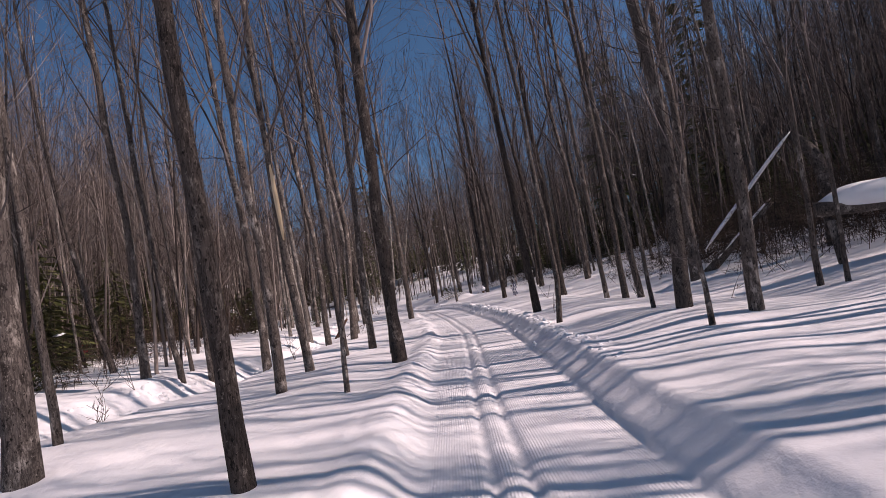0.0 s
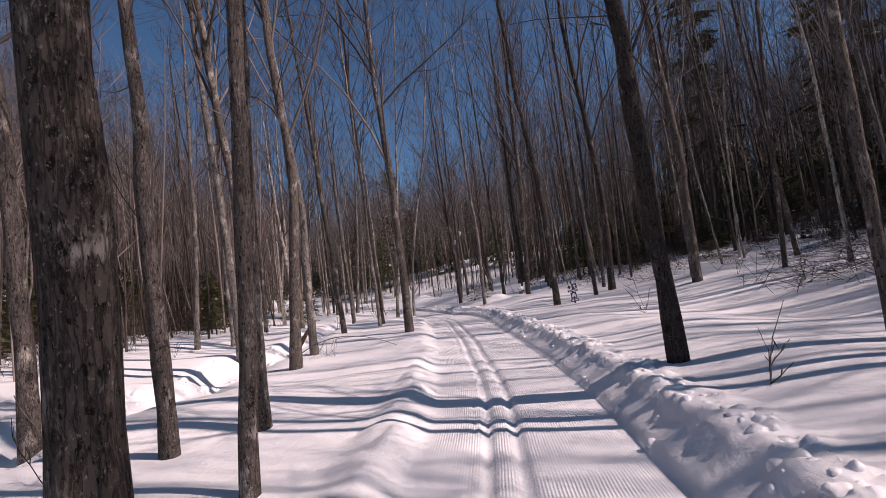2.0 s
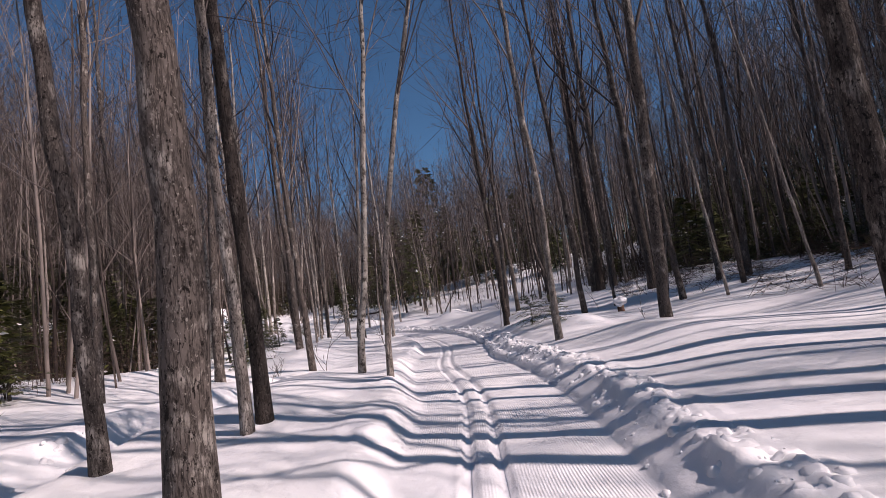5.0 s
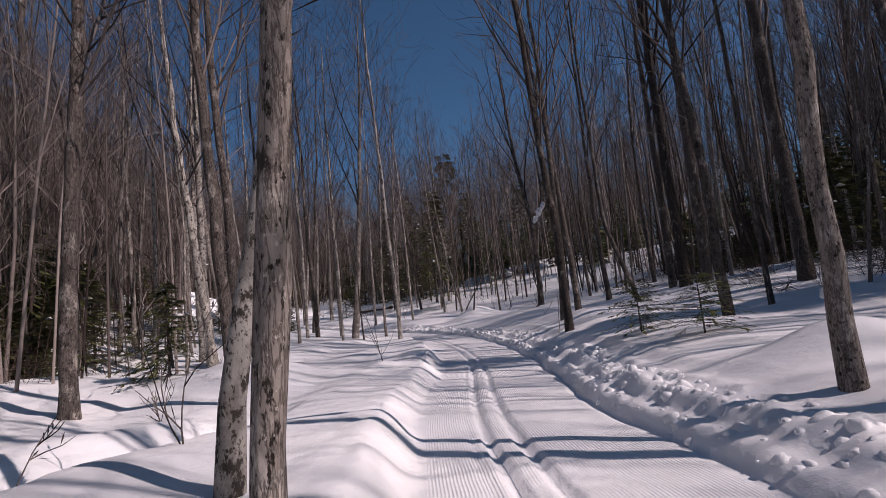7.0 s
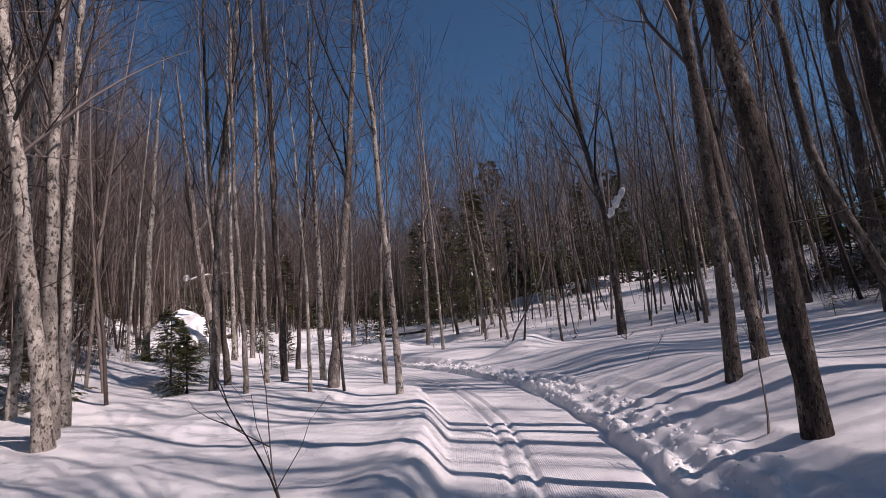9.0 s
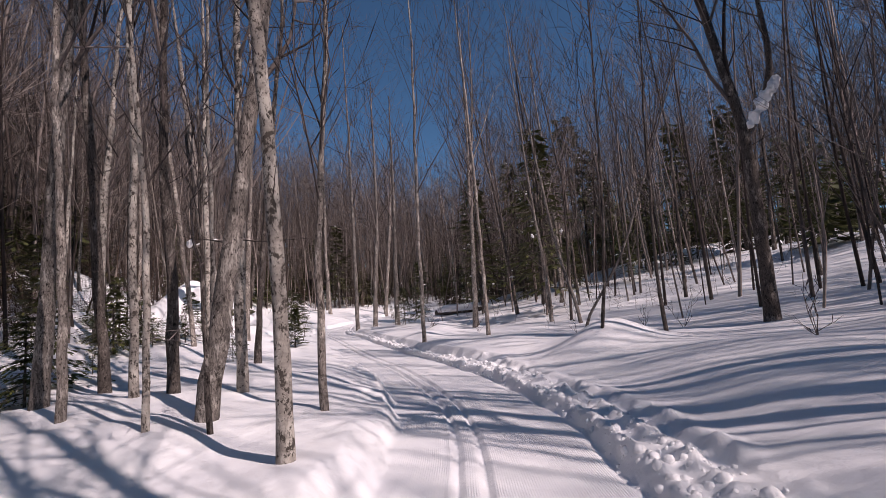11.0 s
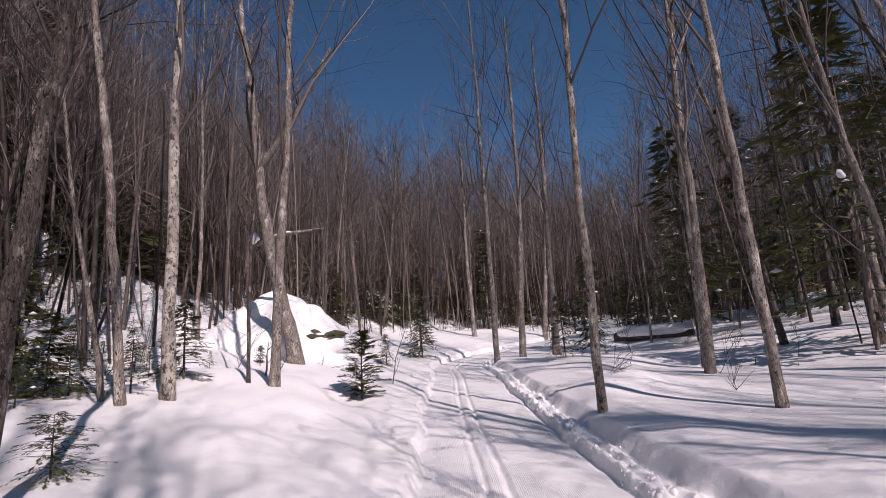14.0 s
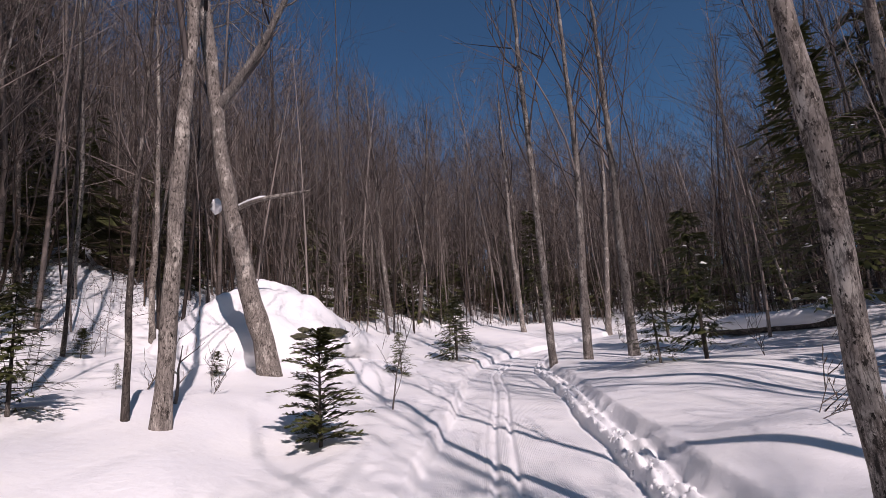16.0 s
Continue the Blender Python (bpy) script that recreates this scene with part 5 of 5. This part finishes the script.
# red marker on a stub of trunk
mx, my = -14.6, 18.6
marker = new("red_marker")
marker.location = (mx, my, ground_at(mx, my))
log_part("trunk", [(0, 0, -0.2), (-0.05, 0.0, 0.8), (-0.3, 0.05, 2.6)], (0.14, 0.12, 0.08), BARK_DARK, marker)
bm = bmesh.new()
bmesh.ops.create_cube(bm, size=1)
bmesh.ops.scale(bm, vec=(0.34, 0.05, 0.38), verts=bm.verts)
bmesh.ops.translate(bm, vec=(0.22, -0.12, 0.42), verts=bm.verts)
bmesh.ops.bevel(bm, geom=bm.edges[:], offset=0.012, segments=2, affect="EDGES")
part("plate", bm, PAINT_RED, marker, "small red board")
tagged(marker, "dark trunk with a small red board near the snow", "marker")

# broken trunk hanging in the wood, snow along its top
snag = new("fallen_tree")
top, foot = np.array((8.55, 11.1, 3.6)), np.array((6.35, 12.5, 0.75))
log_part("trunk", [foot, foot * 0.5 + top * 0.5, top], (0.2, 0.2, 0.15), BARK_DARK, snag)
snow_strip([foot * 0.85 + top * 0.15, foot * 0.5 + top * 0.5, top], 0.17, 0.15, 0.09, snag, 4)
low = np.array((0.25, -0.1, -0.42))
log_part("split_limb", [foot + low * 0.6, foot * 0.35 + top * 0.65 + low], (0.12, 0.07), BARK_DARK, snag, 8)
snow_strip([foot + low * 0.6, foot * 0.35 + top * 0.65 + low], 0.10, 0.08, 0.06, snag, 4)
log_part("hanging_limb", [top, (8.7, 10.7, 3.1), (8.62, 10.5, 2.3), (8.4, 10.6, 0.2)], (0.12, 0.14, 0.09, 0.06), BARK_DARK, snag, 8)
part("snow_knob", lumpy((0.15, 0.15, 0.11), 3), SNOW, snag)
snag.children[-1].location = top + np.array((0, 0, 0.08))
tagged(snag, "broken dark trunk leaning in the wood with snow on top", "fallen tree")

# fallen log under a thick slab of snow
slab = new("snow_laden_log")
a, b = np.array((6.55, 8.35, 1.72)), np.array((9.6, 6.9, 1.52))
log_part("trunk", [a, (a + b) / 2, b], (0.13, 0.15, 0.15), BARK_DARK, slab)
log_part("leg", [(6.75, 8.2, 0.2), (6.7, 8.25, 1.5)], (0.07, 0.06), BARK_DARK, slab, 8)
log_part("leg", [(8.7, 7.35, 0.2), (8.75, 7.3, 1.4)], (0.08, 0.07), BARK_DARK, slab, 8)
snow_strip([a + (0.1, 0, 0), (a + b) / 2, b], 0.15, 0.24, 0.3, slab, 9)
tagged(slab, "fallen log carrying a thick rounded slab of snow", "fallen tree")

# snow-covered log lying in the hollow
lying = new("snow_covered_log")
gx0, gy0, gx1, gy1 = -19.6, 68.0, -15.6, 66.6
a, b = np.array((gx0, gy0, ground_at(gx0, gy0) + 0.15)), np.array((gx1, gy1, ground_at(gx1, gy1) + 0.12))
log_part("trunk", [a, (a + b) / 2, b], (0.24, 0.2, 0.16), BARK_DARK, lying)
snow_strip([a, (a + b) / 2, b], 0.2, 0.34, 0.34, lying, 14)
tagged(lying, "fallen trunk buried under a long roll of snow", "fallen tree")

# short splintered stub beside the trail
stub = new("splintered_stub")
stub.location = (-5.1, 20.4, ground_at(-5.1, 20.4))
log_part("wood", [(-0.16, 0, -0.2), (0.2, 0.0, 0.28), (0.56, 0.02, 0.76)], (0.075, 0.07, 0.045), ROTTEN, stub, 8)
tagged(stub, "short splintered brown stub leaning from the snow", "stump")


def clump_of_snow(at, radii, turn, seed, label):
    ob = new("snow_clump")
    part("snow", lumpy(radii, seed, 0.5, 12, 16), SNOW, ob)
    ob.matrix_basis = pose(*at, *turn)
    return tagged(ob, label, "snow")


wedge = new("snow_clump")
heap = bmesh.new()
for k, (hx, hz, hr) in enumerate(((-0.30, -0.42, 0.10), (-0.2, -0.24, 0.15), (-0.04, 0.0, 0.17), (0.08, 0.18, 0.17), (0.22, 0.36, 0.15), (0.3, 0.5, 0.12))):
    lump = lumpy((hr * 0.8, hr * 0.85, hr), 20 + k, 0.5, 10, 14)
    bmesh.ops.translate(lump, vec=(hx, 0, hz), verts=lump.verts)
    shape = bpy.data.meshes.new("lump")
    lump.to_mesh(shape)
    lump.free()
    heap.from_mesh(shape)
    bpy.data.meshes.remove(shape)
whole = part("snow", heap, SNOW, wedge).modifiers.new("whole", "REMESH")
whole.mode, whole.voxel_size, whole.use_smooth_shade = "VOXEL", 0.025, True
wedge.location = (-1.38, 50.3, 5.25)
tagged(wedge, "clump of snow stuck in the fork of a trunk", "snow")
clump_of_snow((-24.1, 52.0, 5.1), (0.2, 0.15, 0.17), (0, 0, 0), 6, "ball of snow on a broken limb")
clump_of_snow((2.14, 31.30, ground_at(2.14, 31.30) + 0.26), (0.15, 0.15, 0.12), (0, 0, 0), 8, "small cap of snow on a stump")
clump_of_snow((-8.3, 59.5, 4.3), (0.07, 0.06, 0.08), (0, 10, 0), 9, "lump of snow caught in bare branches")
clump_of_snow((-9.2, 57.8, 4.0), (0.06, 0.05, 0.08), (0, -20, 0), 10, "lump of snow caught in bare branches")
stump = new("stump")
stump.location = (2.14, 31.30, ground_at(2.14, 31.30))
log_part("wood", [(0, 0, -0.1), (0, 0, 0.1), (0.0, 0.0, 0.22)], (0.1, 0.09, 0.08), ROTTEN, stump, 9)
tagged(stump, "low stump under a cap of snow", "stump")
broken = new("broken_limb")
log_part("limb", [(-24.35, 52.2, 4.95), (-23.7, 52.8, 5.25), (-22.9, 54.0, 5.42)], (0.09, 0.06, 0.03), BARK_GREY, broken, 7)
snow_strip([(-24.2, 52.3, 4.98), (-23.8, 52.7, 5.2), (-23.5, 53.1, 5.3)], 0.06, 0.07, 0.05, broken, 21)
tagged(broken, "broken bare limb reaching out with snow on it", "branch")


def twig_bush(x, y, h, seed, count, spread_w, label, thick=0.007):
    """A few thin bare stems from one foot."""
    rg = np.random.RandomState(seed)
    t = Tubes()
    for k in range(count):
        a = rg.rand() * 6.28
        limb(t, rg, (0, 0, -0.05), (spread_w * math.cos(a), spread_w * math.sin(a), 1.0), h * rg.uniform(0.7, 1.1), thick * rg.uniform(0.7, 1.2), 2, 3)
    ob = mesh_object("bare_shrub", t.v, t.f, TWIGS)
    ob.location = (x, y, ground_at(x, y))
    return tagged(ob, label, "shrub", "bare shrubs")


twig_bush(-5.40, 34.8, 1.7, 3, 2, 0.35, "slender bare sapling forking low above the snow", 0.011)
twig_bush(-12.95, 54.5, 0.7, 5, 4, 1.6, "low bare twigs bent out over the snow")
twig_bush(-1.35, 36.2, 1.3, 6, 1, 0.1, "single thin bare stem in the snow", 0.012)
twig_bush(-4.9, 23.9, 1.0, 8, 2, 0.5, "thin bare stems arching out of the snow", 0.008)
twig_bush(2.35, 11.4, 0.8, 9, 1, 0.1, "single thin bare stem in the snow")
twig_bush(-19.53, 50.5, 1.25, 10, 1, 0.05, "dark upright dead stem in the snow", 0.03)
twig_bush(-20.65, 50.25, 1.5, 11, 1, 0.35, "crooked thin bare stem in the snow", 0.018)
twig_bush(-18.96, 53.8, 1.9, 12, 1, 0.2, "crooked thin bare stem in the snow", 0.022)
twig_bush(-4.3, 27.3, 1.2, 13, 2, 0.4, "thin bare stems arching out of the snow", 0.008)
arch = new("arching_stem")
bow = [(-4.3, 18.0, 0.0), (-3.8, 18.05, 0.42), (-3.1, 18.1, 0.58), (-2.3, 17.95, 0.5), (-1.7, 17.75, 0.27)]
log_part("stem", bow, (0.012, 0.011, 0.009, 0.007, 0.004), CROWN, arch, 5)
sprays, ra = Tubes(), np.random.RandomState(31)
for k in range(9):
    c = np.array(bow[1]) + (np.array(bow[3]) - np.array(bow[1])) * ra.rand() + (0, 0, 0.05)
    sprays.add([c, c + (ra.normal(0, 0.12), ra.normal(0, 0.12), -0.18), c + (ra.normal(0, 0.2), ra.normal(0, 0.2), -0.42)], (0.005, 0.004, 0.002), 3)
mesh_object("twigs", sprays.v, sprays.f, CROWN, arch)
tagged(arch, "thin bare stem bent over in an arch above the snow", "branch")
for k in range(70):
    rg = np.random.RandomState(500 + k)
    s, d = rg.uniform(5, 75), rg.choice([-1, 1]) * rg.uniform(3.4, 9)
    x, y = off_trail(s, d)
    if abs(station(x, y)[1][0]) > 3:
        twig_bush(x, y, rg.uniform(0.4, 1.3), 520 + k, rg.randint(1, 4), rg.uniform(0.1, 0.8), "thin bare stems poking out of the snow", rg.uniform(0.004, 0.009))


# ---- broken clods of snow along the ploughed shoulder ----
def clods(name, s, d, size, seed, label):
    rg = np.random.RandomState(seed)
    ico = bmesh.new()
    bmesh.ops.create_icosphere(ico, subdivisions=2, radius=1)
    bv = np.array([v.co[:] for v in ico.verts])
    bf = np.array([[v.index for v in fc.verts] for fc in ico.faces])
    ico.free()
    i = np.clip(np.searchsorted(TS, s), 0, len(TS) - 1)
    x, y = TX[i] + DY[i] * d, TY[i] - DX[i] * d
    z = height(x, y)
    v = bv[None] * (size[:, None, None] * (1 + 0.2 * np.sin(bv[None] @ rg.normal(0, 2.2, (len(s), 3, 1)) + rg.uniform(0, 6, (len(s), 1, 1))) + 0.12 * np.sin(bv[None] @ rg.normal(0, 4, (len(s), 3, 1)) + rg.uniform(0, 6, (len(s), 1, 1))))) + np.stack([x, y, z - size * 0.5], 1)[:, None]
    f = bf[None] + (np.arange(len(s)) * len(bv))[:, None, None]
    ob = mesh_object(name, v.reshape(-1, 3).tolist(), f.reshape(-1, 3).tolist(), SNOW)
    return tagged(ob, label, "snow", kind="stuff")


rg = np.random.RandomState(71)
cs = rg.uniform(6, 72, 9000)
cs = cs[rg.rand(len(cs)) < np.interp(cs, [6, 15, 30, 45, 60, 72], [0.0, 0.1, 0.5, 1.0, 0.7, 0.5])][:2800]
ce = np.abs(rg.choice([0.2, 0.55], len(cs)) + rg.normal(0, 0.1, len(cs))) * np.interp(cs, [5, 46, 52], [0.85, 0.9, 0.45])
clods("snow_clods", cs, trail_half(cs)[1] + ce, (0.01 + 0.055 * rg.rand(len(cs)) ** 3) * np.interp(cs, [48, 54], [1, 0.6]), 72, "broken clods of snow along the ploughed edge")
es = rg.uniform(5, 31, 1900)
es = es[rg.rand(len(es)) < np.interp(es, [5, 11], [0.1, 1.0])]
crest_clods = clods("bank_clods", es, trail_half(es)[1] + rg.normal(0.5, 0.08, len(es)) + 0.06 * np.sin(es * 3.1), 0.014 + 0.04 * rg.rand(len(es)) ** 1.8, 75, "rounded lumps of snow along the crest of the bank")
fused = crest_clods.modifiers.new("fused", "REMESH")
fused.mode, fused.voxel_size, fused.use_smooth_shade = "VOXEL", 0.018, True
ts = rg.uniform(-2, 25, 260)
td = -knots(ts, "-10:7.5 5:6.6 12:5.8 18:5.0 24:4.3 30:3.2 33:2.6") - rg.normal(0.2, 0.28, len(ts))
clods("snow_blocks", ts, td, 0.03 + 0.09 * rg.rand(len(ts)) ** 2, 73, "tumbled blocks of snow along the old trench")
